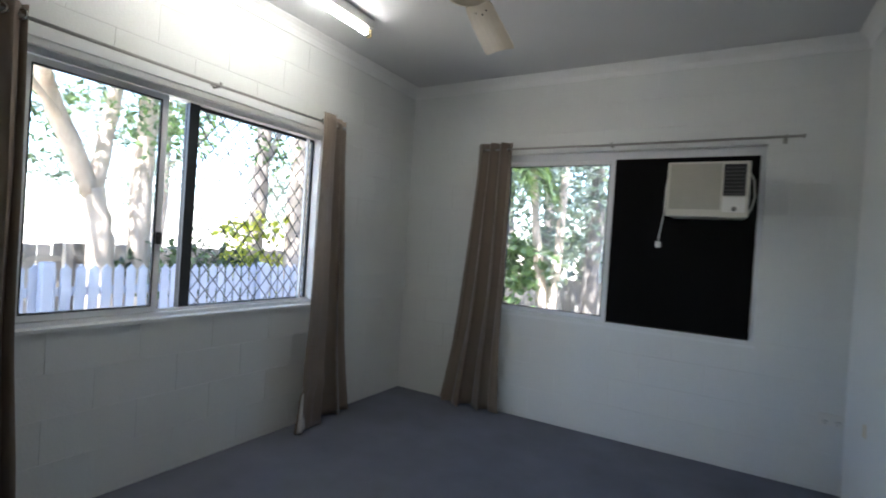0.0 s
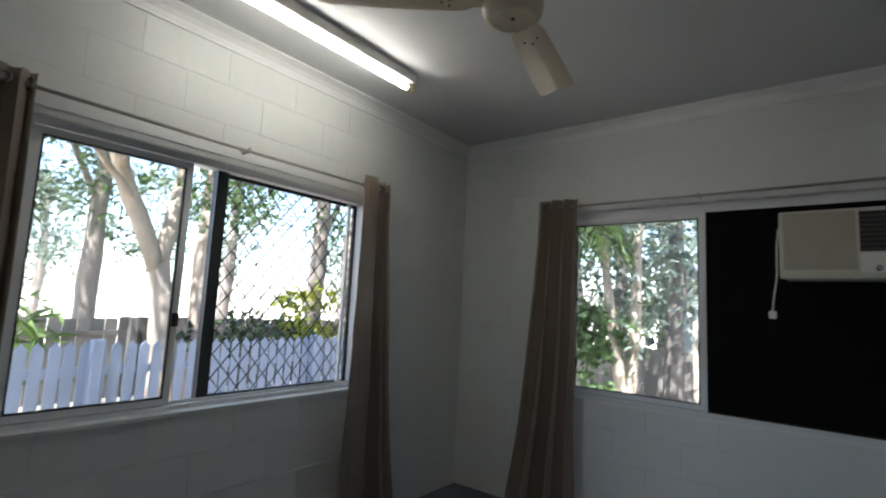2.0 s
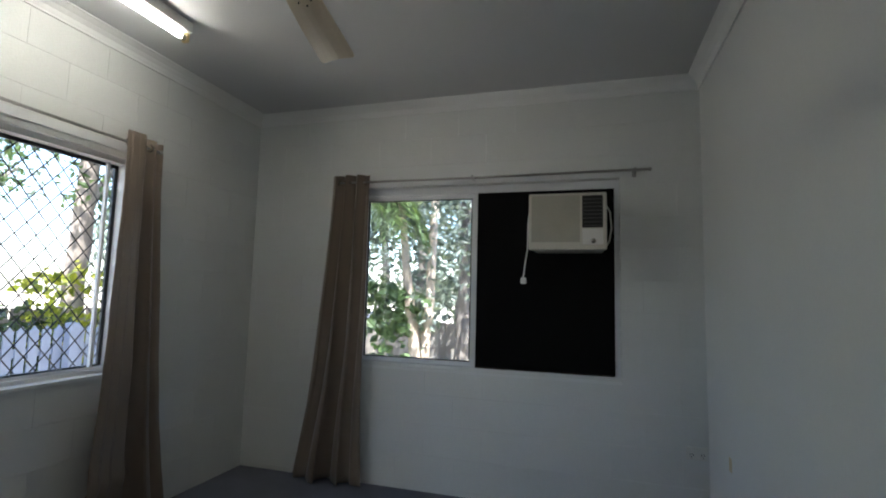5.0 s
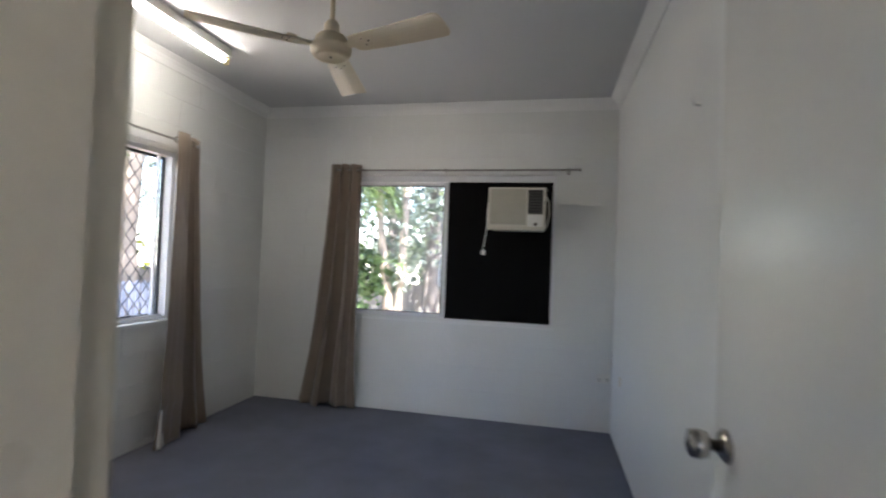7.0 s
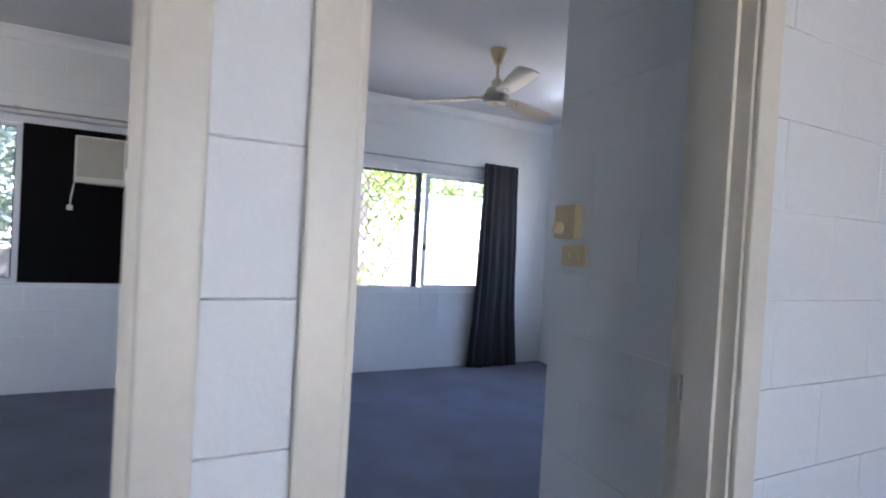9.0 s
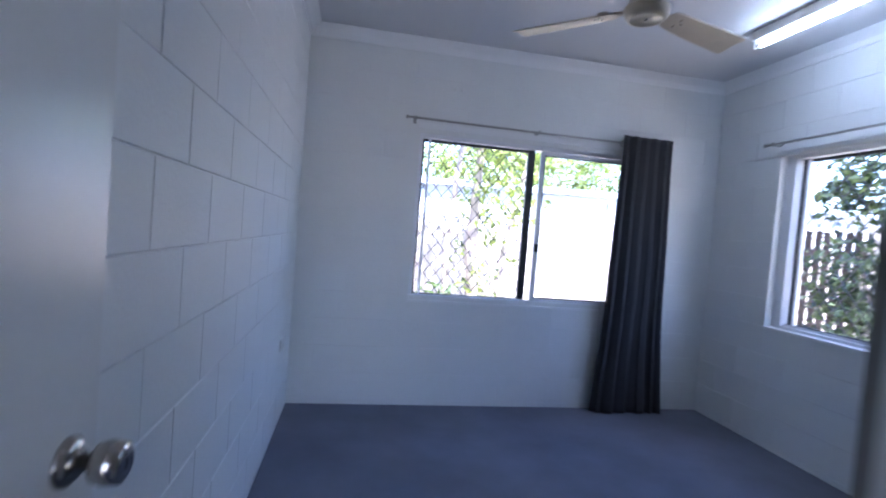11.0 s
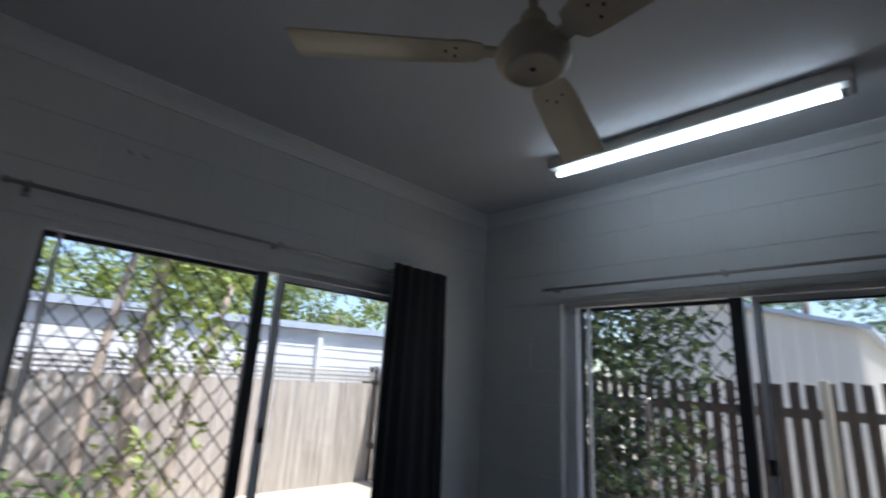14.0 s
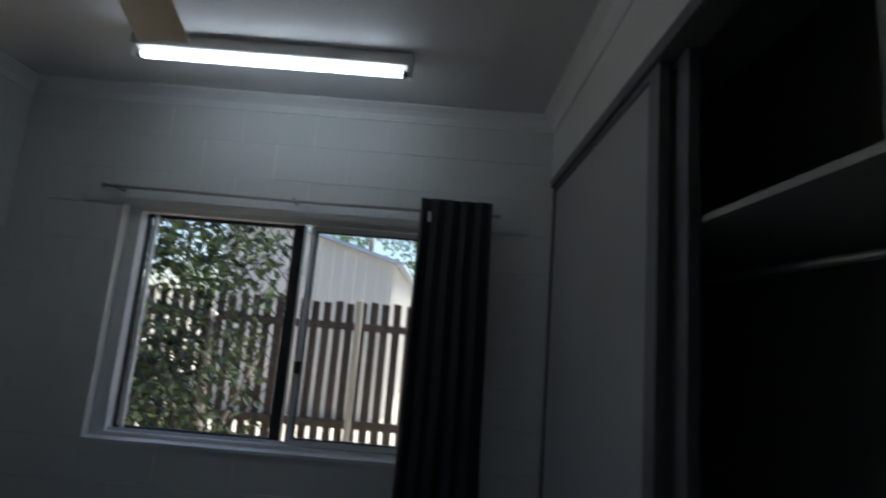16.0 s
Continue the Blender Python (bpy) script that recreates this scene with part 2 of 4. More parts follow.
def part(name, bm, mat, parent, label="", smooth=False, at=None):
    ob = new(name, mesh_of(name, bm, mat, smooth) if not isinstance(bm, bpy.types.Mesh) else bm)
    ob.parent = parent
    if at is not None:
        ob.matrix_basis = at
    return tagged(ob, label)


# ---- rooms ----
CEIL = 2.70
SILL, HEAD = 0.828, 2.07
JOINT0, COURSE, BLOCK = 0.035, 0.2, 0.4
R1X0, R1X1, R2X0, R2X1 = -2.10, 1.085, 1.175, 4.48
FARY, HALLF, HALLB = 3.25, -0.69, -0.55
WT = 0.15

PLACE_FAR = pose(0, FARY, 0)
PLACE_LEFT = pose(R1X0, 0, 0, 0, 0, 90)
PLACE_RIGHT = pose(R2X1, 0, 0, 0, 0, -90)
block_meshes = {}
pending_blocks = []


def wall(name, label, place, u0, u1, thick, holes=(), mat=None, z1=CEIL, joint=0.0016, back=0.004, soldier=None):
    """A wall in its own frame: u along it, y away from the room. holes: (u0, u1, z0, z1)."""
    dims, u = [], u0
    for a, b, c, d in sorted(holes):
        if a > u:
            dims.append((u, a, back, thick, 0, z1))
        if c > 0:
            dims.append((a, b, back, thick, 0, c))
        if d < z1:
            dims.append((a, b, back, thick, d, z1))
        u = b
    if u < u1:
        dims.append((u, u1, back, thick, 0, z1))
    ob = solid(name, boxes(*dims), mat or M_WALL, label, "wall", "structure", at=place)
    pending_blocks.append((ob, u0, u1, holes, z1, joint, soldier))
    return ob


def block_mesh(w, h, mat, c):
    """One block: its face at y 0, c the width and depth of its worn edge."""
    key = (round(w, 3), round(h, 3), c)
    if key not in block_meshes:
        g, bm = 0.3 * c, bmesh.new()
        a = [bm.verts.new((x, 0.008, z)) for x, z in ((g, g), (w - g, g), (w - g, h - g), (g, h - g))]
        m = [bm.verts.new((x, c, z)) for x, z in ((g, g), (w - g, g), (w - g, h - g), (g, h - g))]
        e = g + c
        f = [bm.verts.new((x, 0.0, z)) for x, z in ((e, e), (w - e, e), (w - e, h - e), (e, h - e))]
        for p, q in ((a, m), (m, f)):
            for i in range(4):
                bm.faces.new((p[i], p[(i + 1) % 4], q[(i + 1) % 4], q[i]))
        bm.faces.new(f)
        bmesh.ops.recalc_face_normals(bm, faces=bm.faces)
        block_meshes[key] = mesh_of("block", bm, mat)
    return block_meshes[key]


def lay_blocks():
    """Every course of painted blocks, in running bond, cut at the ends and round the openings."""
    rng = random.Random(5)
    for ob, u0, u1, holes, z1, joint, soldier in pending_blocks:
        row, z = 0, JOINT0 - COURSE
        while z < z1:
            a, b = max(z, 0.0), min(z + COURSE, z1)
            spans = [(u0, u1)]
            for h0, h1, hz0, hz1 in holes:
                if b > hz0 + 0.05 and a < hz1 - 0.05:
                    spans = [s for p, q in spans for s in ((p, min(q, h0)), (max(p, h1), q)) if s[1] - s[0] > 0.02]
            if b - a > 0.02:
                cuts = [(p, q, BLOCK) for p, q in spans]
                if soldier and abs(a - soldier[2]) < 0.02:
                    cuts = [c for p, q in spans for c in ((p, soldier[0], BLOCK), (soldier[0], soldier[1], BLOCK / 2), (soldier[1], q, BLOCK))]
                for p, q, wide in cuts:
                    k = math.floor(p / wide) - 2
                    while True:
                        s0 = (k + 0.5 * (row % 2)) * wide + 0.145
                        s1 = s0 + wide
                        k += 1
                        if s0 > q:
                            break
                        c0, c1 = max(s0, p), min(s1, q)
                        if c1 - c0 > 0.02:
                            piece = part("block", block_mesh(c1 - c0, b - a, M_BLOCK, joint), None, ob)
                            piece.location = (c0, rng.uniform(-0.0003, 0.0003), a)
            row, z = row + 1, z + COURSE


W1 = (0.40, 2.185, SILL, HEAD)
W2 = (-1.22, 0.612, 0.80, 2.085)
W3 = (2.0, 3.745, 0.79, HEAD)
W4 = (-2.635, -0.965, SILL, HEAD)
wall("wall_west", "off-white painted block wall with a wide window", PLACE_LEFT, HALLB, FARY, WT, [W1], joint=0.001)
wall("wall_north", "off-white painted block wall with two sliding windows", PLACE_FAR, R1X0 - WT, R2X1 + WT, WT, [W2, W3], joint=0.0011, soldier=(W3[0], W3[1], 0.635))
wall("wall_east", "off-white painted block wall with a window and fine joints", PLACE_RIGHT, -FARY, 0.55, WT, [W4], joint=0.002)
solid("wall_divider", boxes((R1X1, R2X0 - 0.008, HALLB, FARY, 0, CEIL)), M_WALL, "white painted wall between the two bedrooms", "wall", "structure")
wall("wall_divider_face", "white painted block face with recessed joints", pose(R2X0, 0, 0, 0, 0, 90), HALLB, FARY, 0.010, joint=0.0028)

# hall wall with both doorways
D1, D2, DH = (0.155, 0.95), (1.155, 2.035), 2.07
wall("wall_hall", "cream white block wall with two doorways", pose(0, HALLF, 0), R1X0 - WT, R2X1 + WT, HALLB - HALLF, [(D1[0], D1[1], 0, DH), (D2[0], D2[1], 0, DH)], joint=0.0018)
wall("wall_passage", "white painted block stub wall with cream switches", pose(2.09, 0, 0, 0, 0, -90), -0.034, 0.55, 0.094, joint=0.001)
solid("wall_wardrobe_return", boxes((2.184, 2.463, -0.07, 0.034, 0, CEIL)), M_WALL, "white plaster return wall beside the wardrobe", "wall", "structure")
HY0, HX0, HX1 = -3.9, -1.6, 3.9
solid("wall_hall_south", boxes((HX0, 0.8, HY0 - 0.15, HY0, 0, CEIL), (2.1, HX1, HY0 - 0.15, HY0, 0, CEIL), (0.8, 2.1, HY0 - 0.15, HY0, 2.15, CEIL)), M_WALL, "plain white wall with a wide glazed opening", "wall", "structure")
solid("wall_hall_west", boxes((HX0 - 0.15, HX0, HY0 - 0.15, HALLF, 0, CEIL)), M_WALL, "plain white hall end wall", "wall", "structure")
solid("wall_hall_east", boxes((HX1, HX1 + 0.15, HY0 - 0.15, HALLF, 0, CEIL)), M_WALL, "plain white hall end wall", "wall", "structure")

solid("floor", boxes((-2.25, 4.63, HY0 - 0.15, FARY + WT, -0.08, 0.0)), M_CARPET, "blue-grey short pile carpet", "carpet floor", "structure")
solid("ceiling", boxes((-2.25, 4.63, HY0 - 0.15, FARY + WT, CEIL, CEIL + 0.1)), M_CEIL, "smooth matt white ceiling", "ceiling", "structure")
# Unseen roof added; its long south overhang keeps the sun out of the hall.
solid("roof_eave", boxes((-2.75, 5.13, HY0 - 1.9, FARY + WT + 0.5, CEIL + 0.104, CEIL + 0.2)), M_ROOF, "plain unseen roof over the walls, stretched south to block sun", "roof", "structure")


def cornice(name, x0, x1, y0, y1):
    """Cove moulding round a room."""
    prof = [(0.0, 0.08), (0.010, 0.08), (0.010, 0.070), (0.014, 0.058), (0.018, 0.044), (0.036, 0.024), (0.058, 0.011), (0.068, 0.006), (0.074, 0.006), (0.075, 0.0)]
    bm = bmesh.new()
    rings = []
    for sx, sy, cx, cy in ((1, 1, x0, y0), (-1, 1, x1, y0), (-1, -1, x1, y1), (1, -1, x0, y1)):
        rings.append([bm.verts.new((cx + sx * d, cy + sy * d, CEIL - h)) for d, h in prof])
    for k in range(4):
        a, b = rings[k], rings[(k + 1) % 4]
        for i in range(len(prof) - 1):
            bm.faces.new((a[i], b[i], b[i + 1], a[i + 1]))
    bmesh.ops.recalc_face_normals(bm, faces=bm.faces)
    solid(name, bm, M_TRIM, "white coved plaster cornice", "cornice", "structure", smooth=False)


cornice("cornice_room_1", R1X0, R1X1, HALLB, FARY)
cornice("cornice_room_2", R2X0, R2X1, 0.345, FARY)


# ---- windows ----
def bar_mesh(p, q, r):
    """A flat diagonal bar between two (u, z) ends."""
    d = Vector((q[0] - p[0], 0, q[1] - p[1]))
    n = Vector((-d.z, 0, d.x)).normalized() * r
    bm = bmesh.new()
    vs = []
    for e in (p, q):
        for s in (-1, 1):
            for y in (-0.002, 0.002):
                vs.append(bm.verts.new(Vector((e[0], y, e[1])) + s * n))
    for f in ((0, 1, 3, 2), (4, 6, 7, 5), (0, 4, 5, 1), (2, 3, 7, 6), (0, 2, 6, 4), (1, 5, 7, 3)):
        bm.faces.new([vs[i] for i in f])
    return bm


def sash(parent, name, u0, u1, z0, z1, y, stile, mat, seal=True, right=None, left=None):
    """A sliding panel: frame, black seal and glass."""
    ls, rs = left or stile, right or stile
    rail = 0.03
    s = part(name, boxes((u0, u0 + ls, y, y + 0.022, z0, z1), (u1 - rs, u1, y, y + 0.022, z0, z1), (u0 + ls, u1 - rs, y, y + 0.022, z0, z0 + rail), (u0 + ls, u1 - rs, y, y + 0.022, z1 - rail, z1)), mat, parent)
    g0, g1, h0, h1 = u0 + ls, u1 - rs, z0 + rail, z1 - rail
    if seal:
        t = 0.007
        part("seal", boxes((g0, g0 + t, y - 0.001, y + 0.018, h0, h1), (g1 - t, g1, y - 0.001, y + 0.018, h0, h1), (g0 + t, g1 - t, y - 0.001, y + 0.018, h0, h0 + t), (g0 + t, g1 - t, y - 0.001, y + 0.018, h1 - t, h1)), M_RUBBER, s)
    p = part("pane", boxes((g0, g1, y + 0.009, y + 0.013, h0, h1)), M_GLASS, s)
    p.visible_shadow = False
    return s


HEADRAIL = 0.055


def outer_frame(ob, u0, u1, z0, z1):
    y0, y1 = 0.055, 0.135
    edge = 0.07 if u0 == W4[0] else 0.03
    part("window_frame", boxes((u0, u0 + edge, y0, y1, z0, z1), (u1 - 0.03, u1, y0, y1, z0, z1), (u0 + edge, u1 - 0.03, y0, y1, z0, z0 + 0.03), (u0 + edge, u1 - 0.03, y0, y1, z1 - HEADRAIL, z1)), M_ALU, ob, "white aluminium frame")
    part("window_sill", boxes((u0 - 0.004, u1 + 0.004, -0.010, y0 - 0.002, z0 - 0.008, z0 + 0.010)), M_TRIM, ob, "white painted sill")
    part("architrave", boxes((u0 - 0.018, u1 + 0.018, -0.009, 0.0035, z1 + 0.0005, z1 + (0.03 if u0 == W2[0] else 0.042))), M_ARCH, ob, "white gloss painted head strip")
    part("track", boxes((u0 + 0.03, u1 - 0.03, y0 + 0.030, y0 + 0.034, z0 + 0.03, z0 + 0.045)), M_ALU, ob)


def security_screen(ob, u0, u1, z0, z1, dark_left, step=0.098, slope=1.22):
    y = 0.118
    w = 0.05
    a, b = (w, 0.02) if dark_left else (0.02, w)
    s = part("security_screen", boxes((u0, u0 + a, y, y + 0.016, z0, z1), (u1 - b, u1, y, y + 0.016, z0, z1), (u0 + a, u1 - b, y, y + 0.016, z0, z0 + 0.02), (u0 + a, u1 - b, y, y + 0.016, z1 - 0.02, z1)), M_DARKALU, ob, "charcoal diamond grille screen")
    x0, x1, h0, h1 = u0 + a, u1 - b, z0 + 0.02, z1 - 0.02
    for sign in (1, -1):
        base = x0 - (h1 - h0) / slope if sign > 0 else x0
        k = 0
        while True:
            c = base + k * step
            k += 1
            if c > (x1 if sign > 0 else x1 + (h1 - h0) / slope):
                break
            ends = []
            for z in (h0, h1):
                x = c + sign * (z - h0) / slope
                if x0 <= x <= x1:
                    ends.append((x, z))
            for x in (x0, x1):
                z = h0 + sign * (x - c) * slope
                if h0 < z < h1:
                    ends.append((x, z))
            if len(ends) >= 2:
                bar = part("bar", bar_mesh(ends[0], ends[1], 0.0027), M_DARKALU, s)
                bar.location = (0, y + (0.006 if sign > 0 else 0.010), 0)


def slider(name, label, place, hole, screen_left, dark, light):
    """A two-panel sliding window. dark: the screen's stile; light: the latch stile."""
    u0, u1, z0, z1 = hole
    ob = thing(name, label, "window", "structure", at=place)
    outer_frame(ob, u0, u1, z0, z1)
    i0, i1, h0, h1 = u0 + (0.07 if u0 == W4[0] else 0.03), u1 - 0.03, z0 + 0.03, z1 - HEADRAIL
    if screen_left:
        security_screen(ob, i0, dark[1], h0, h1, False)
        sash(ob, "sliding_sash", light - 0.03, i1, h0 + 0.004, h1 - 0.004, 0.062, 0.03, M_ALU)
        part("jamb_stile", boxes((i0 + 0.05, i0 + 0.066, 0.092, 0.112, h0, h1)), M_ALU, ob)
        part("fixed_stile", boxes((dark[0], dark[1], 0.09, 0.112, h0, h1)), M_DARKALU, ob)
        lu = light - 0.015
    else:
        security_screen(ob, dark[0], i1, h0, h1, True)
        sash(ob, "sliding_sash", i0, light + 0.03, h0 + 0.004, h1 - 0.004, 0.062, 0.03, M_ALU)
        part("jamb_stile", boxes((i1 - 0.085, i1 - 0.07, 0.092, 0.112, h0, h1)), M_ALU, ob)
        part("fixed_stile", boxes((dark[0], dark[1], 0.09, 0.112, h0, h1)), M_DARKALU, ob)
        lu = light + 0.015
    part("latch", soft_box((lu - 0.014, lu + 0.014, 0.046, 0.062, 1.22, 1.285), 0.003), M_BLACK, ob, "small black latch")
    return ob


slider("window_1", "white aluminium sliding window with a diamond security screen", PLACE_LEFT, W1, False, (1.185, 1.245), 1.02)
slider("window_3", "white sliding window with a diamond security screen", PLACE_FAR, W3, True, (2.875, 2.93), 3.0)
slider("window_4", "white sliding window, deep sill and diamond security screen", PLACE_RIGHT, W4, True, (-1.735, -1.675), -1.60)

win2 = thing("window_2", "white aluminium window, half blocked by a black board", "window", "structure", at=PLACE_FAR)
outer_frame(win2, *W2)
sash(win2, "sliding_sash", W2[0] + 0.03, -0.318, W2[2] + 0.034, W2[3] - HEADRAIL - 0.004, 0.062, 0.04, M_ALU)
part("fixed_stile", boxes((-0.36, -0.345, 0.088, 0.11, W2[2] + 0.03, W2[3] - HEADRAIL)), M_RUBBER, win2)
part("blackout_board", boxes((-0.312, 0.572, 0.036, 0.052, W2[2] + 0.026, W2[3] - 0.073)), M_BOARD, win2, "black painted board filling half the window")
# Unseen filler behind the board, added to stop daylight leaking round it.
part("backing_board", boxes((-0.317, 0.5815, 0.0535, 0.104, W2[2] + 0.031, W2[3] - HEADRAIL - 0.001)), M_BOARD, win2)
part("timber_ledge", boxes((-0.312, 0.572, 0.018, 0.0355, W2[2] + 0.011, W2[2] + 0.04)), M_DARKPALING, win2)

win5 = thing("window_5", "wide white aluminium sliding glass door", "window", "structure")
part("window_frame", boxes((0.8, 0.86, HY0 - 0.11, HY0 - 0.05, 0, 2.15), (2.04, 2.1, HY0 - 0.11, HY0 - 0.05, 0, 2.15), (0.86, 2.04, HY0 - 0.11, HY0 - 0.05, 2.09, 2.15), (1.42, 1.48, HY0 - 0.11, HY0 - 0.05, 0, 2.09)), M_ALU, win5)


# ---- curtain rods and curtains (u along the wall, y towards the room is negative) ----
def ring(bm, c, r, t, n=16, m=6):
    """A ring round the u axis at c."""
    rows = []
    for i in range(n):
        a = 2 * math.pi * i / n
        rows.append([bm.verts.new((c[0] + t * math.sin(b), c[1] + (r + t * math.cos(b)) * math.cos(a), c[2] + (r + t * math.cos(b)) * math.sin(a))) for b in (2 * math.pi * j / m for j in range(m))])
    for i in range(n):
        for j in range(m):
            bm.faces.new((rows[i][j], rows[(i + 1) % n][j], rows[(i + 1) % n][(j + 1) % m], rows[i][(j + 1) % m]))


def rod(place, u0, u1, z, brackets, label):
    ob = thing("curtain_rod", label, "curtain rod", at=place @ pose(u0, 0, z))
    w = u1 - u0
    part("pole", sweep([(0, -0.07, 0), (w * 0.5, -0.07, -0.004), (w, -0.07, 0)], 0.008, 10), M_ROD, ob, smooth=True)
    for b in brackets:
        part("bracket", boxes((b - u0 - 0.006, b - u0 + 0.006, -0.078, -0.0005, -0.012, -0.006), (b - u0 - 0.012, b - u0 + 0.012, -0.004, -0.0005, -0.03, 0.02), (b - u0 - 0.006, b - u0 + 0.006, -0.082, -0.074, -0.012, 0.012)), M_ROD, ob)
    for u, s in ((0, -1), (w, 1)):
        part("finial", lathe([(0.004, u), (0.013, u + s * 0.004), (0.013, u + s * 0.016), (0.005, u + s * 0.022)], 12, "x"), M_ROD, ob, at=pose(0, -0.07, 0), smooth=True)
    return ob


def curtain(place, label, mat, top, bottom, z1, folds, seed, z0=0.012, amp=0.042, ring_us=(), tag=None, panel=False, off=0.072):
    """A gathered drop on eyelets: top and bottom give its two edges along the wall."""
    rng = random.Random(seed)
    ob = thing("curtain", label, "curtain", at=place)
    nu, nz = folds * 20, 44
    phase = [rng.uniform(-0.9, 0.9) for _ in range(folds + 2)]
    depth = [rng.uniform(0.35, 1.35) for _ in range(folds + 2)]
    bm = bmesh.new()
    grid = []
    for j in range(nz + 1):
        k = j / nz
        z = z1 + (z0 - z1) * k
        row = []
        for i in range(nu + 1):
            s = i / nu
            spread = k ** 1.6
            a0, a1 = top[0] + (bottom[0] - top[0]) * spread, top[1] + (bottom[1] - top[1]) * spread
            f = s * folds
            n = int(min(f, folds - 1e-6))
            w = f - n
            ph, dp = phase[n] * (1 - w) + phase[n + 1] * w, depth[n] * (1 - w) + depth[n + 1] * w
            wave = math.sin(2 * math.pi * f + ph * k * 2.2) * dp
            wave += 0.35 * k * math.sin(4.3 * math.pi * s + seed + 2 * k)
            y = -off - amp * (0.75 + 0.45 * k) * wave
            u = a0 + (a1 - a0) * (s + 0.25 / folds * math.sin(4 * math.pi * f + ph) * (0.5 + 0.3 * k))
            u += 0.01 * k * math.sin(9 * k + 3 * s + seed)
            if panel and s < 0.42:
                flat = min(1.0, (0.42 - s) / 0.08)
                y = y * (1 - flat) + flat * (-0.125 - 0.012 * math.sin(5 * s + 3 * k) - 0.03 * k)
                y -= flat * 0.022 * math.exp(-(((k - 0.86) / 0.022) ** 2))
                y += flat * 0.004 * max(0.0, math.sin(46 * k + 4 * s)) ** 6
            crease = 0.004 * noise.noise((u * 9, z * 5, seed))
            row.append(bm.verts.new((u, min(y + crease, -0.012), z + (1 - k) ** 6 * 0.008 * noise.noise((s * 7, seed, 0)))))
        grid.append(row)
    for a, b in zip(grid, grid[1:]):
        for i in range(nu):
            bm.faces.new((a[i], a[i + 1], b[i + 1], b[i]))
    drop = part("drop", bm, mat, ob, smooth=True)
    thick = drop.modifiers.new("thickness", "SOLIDIFY")
    thick.thickness = 0.0025
    for u in ring_us:
        rb = bmesh.new()
        ring(rb, (0, 0, 0), 0.021, 0.005)
        part("eyelet", rb, M_CHROME, ob, "chrome eyelet ring", smooth=True, at=pose(u, -0.074, 2.118, 0, 0, rng.uniform(20, 55)))
    if tag:
        part("care_label", boxes((tag[0] - 0.008, tag[0] + 0.008, tag[1] - 0.001, tag[1] + 0.001, tag[2] - 0.05, tag[2])), M_WHITEP, ob, "small white sewn label")
    return ob


rod(PLACE_LEFT, 0.16, 2.25, 2.115, (0.30, 1.25, 2.2), "thin satin steel curtain rod over the wide window")
curtain(PLACE_LEFT, "taupe satin eyelet curtain bunched beside the window", M_TAUPE, (0.13, 0.395), (0.10, 0.43), 2.165, 4, 3, amp=0.046, ring_us=(0.17, 0.24, 0.31, 0.375))
curtain(PLACE_LEFT, "taupe satin eyelet curtain with a turned-up hem", M_TAUPE, (2.0, 2.27), (1.90, 2.445), 2.165, 3, 8, amp=0.052, ring_us=(2.055, 2.13, 2.18), panel=True)
hem = bmesh.new()
rows = []
for j in range(9):
    k = j / 8
    rows.append([hem.verts.new((1.875 + 0.04 * k + (0.085 - 0.06 * k) * i / 6, -0.178 - 0.016 * math.sin(i * 0.9) + 0.02 * k, 0.012 + 0.25 * k + 0.012 * math.sin(1.3 * i))) for i in range(7)])
for p, q in zip(rows, rows[1:]):
    for i in range(6):
        hem.faces.new((p[i], p[i + 1], q[i + 1], q[i]))
hem_ob = solid("curtain_hem", hem, M_LINING, "pale turned-back curtain hem resting on the carpet", "curtain hem", smooth=True, at=PLACE_LEFT)
hem_ob.modifiers.new("thickness", "SOLIDIFY").thickness = 0.002
rod(PLACE_FAR, -1.36, 0.775, 2.115, (-1.25, -0.33, 0.70), "thin satin steel curtain rod above the window")
curtain(PLACE_FAR, "taupe satin eyelet curtain flaring to the floor", M_TAUPE, (-1.375, -1.10), (-1.60, -1.09), 2.165, 3, 14, amp=0.056, ring_us=(-1.34, -1.26, -1.18, -1.12))
rod(PLACE_FAR, 1.90, 3.96, 2.125, (1.95, 2.886, 3.80), "thin satin steel curtain rod above the window")
curtain(PLACE_FAR, "charcoal black eyelet curtain hanging to the floor", M_CHAR, (3.555, 3.965), (3.50, 4.05), 2.17, 5, 21, ring_us=(3.575,), amp=0.026, off=0.122)
rod(PLACE_RIGHT, -2.70, -0.64, 2.115, (-2.64, -1.703, -0.72), "thin satin steel curtain rod above the window")
curtain(PLACE_RIGHT, "charcoal black eyelet curtain beside the wardrobe", M_CHAR, (-1.035, -0.665), (-1.07, -0.60), 2.17, 5, 34, ring_us=(-1.015,), amp=0.026, off=0.122, tag=(-0.985, -0.172, 2.09))


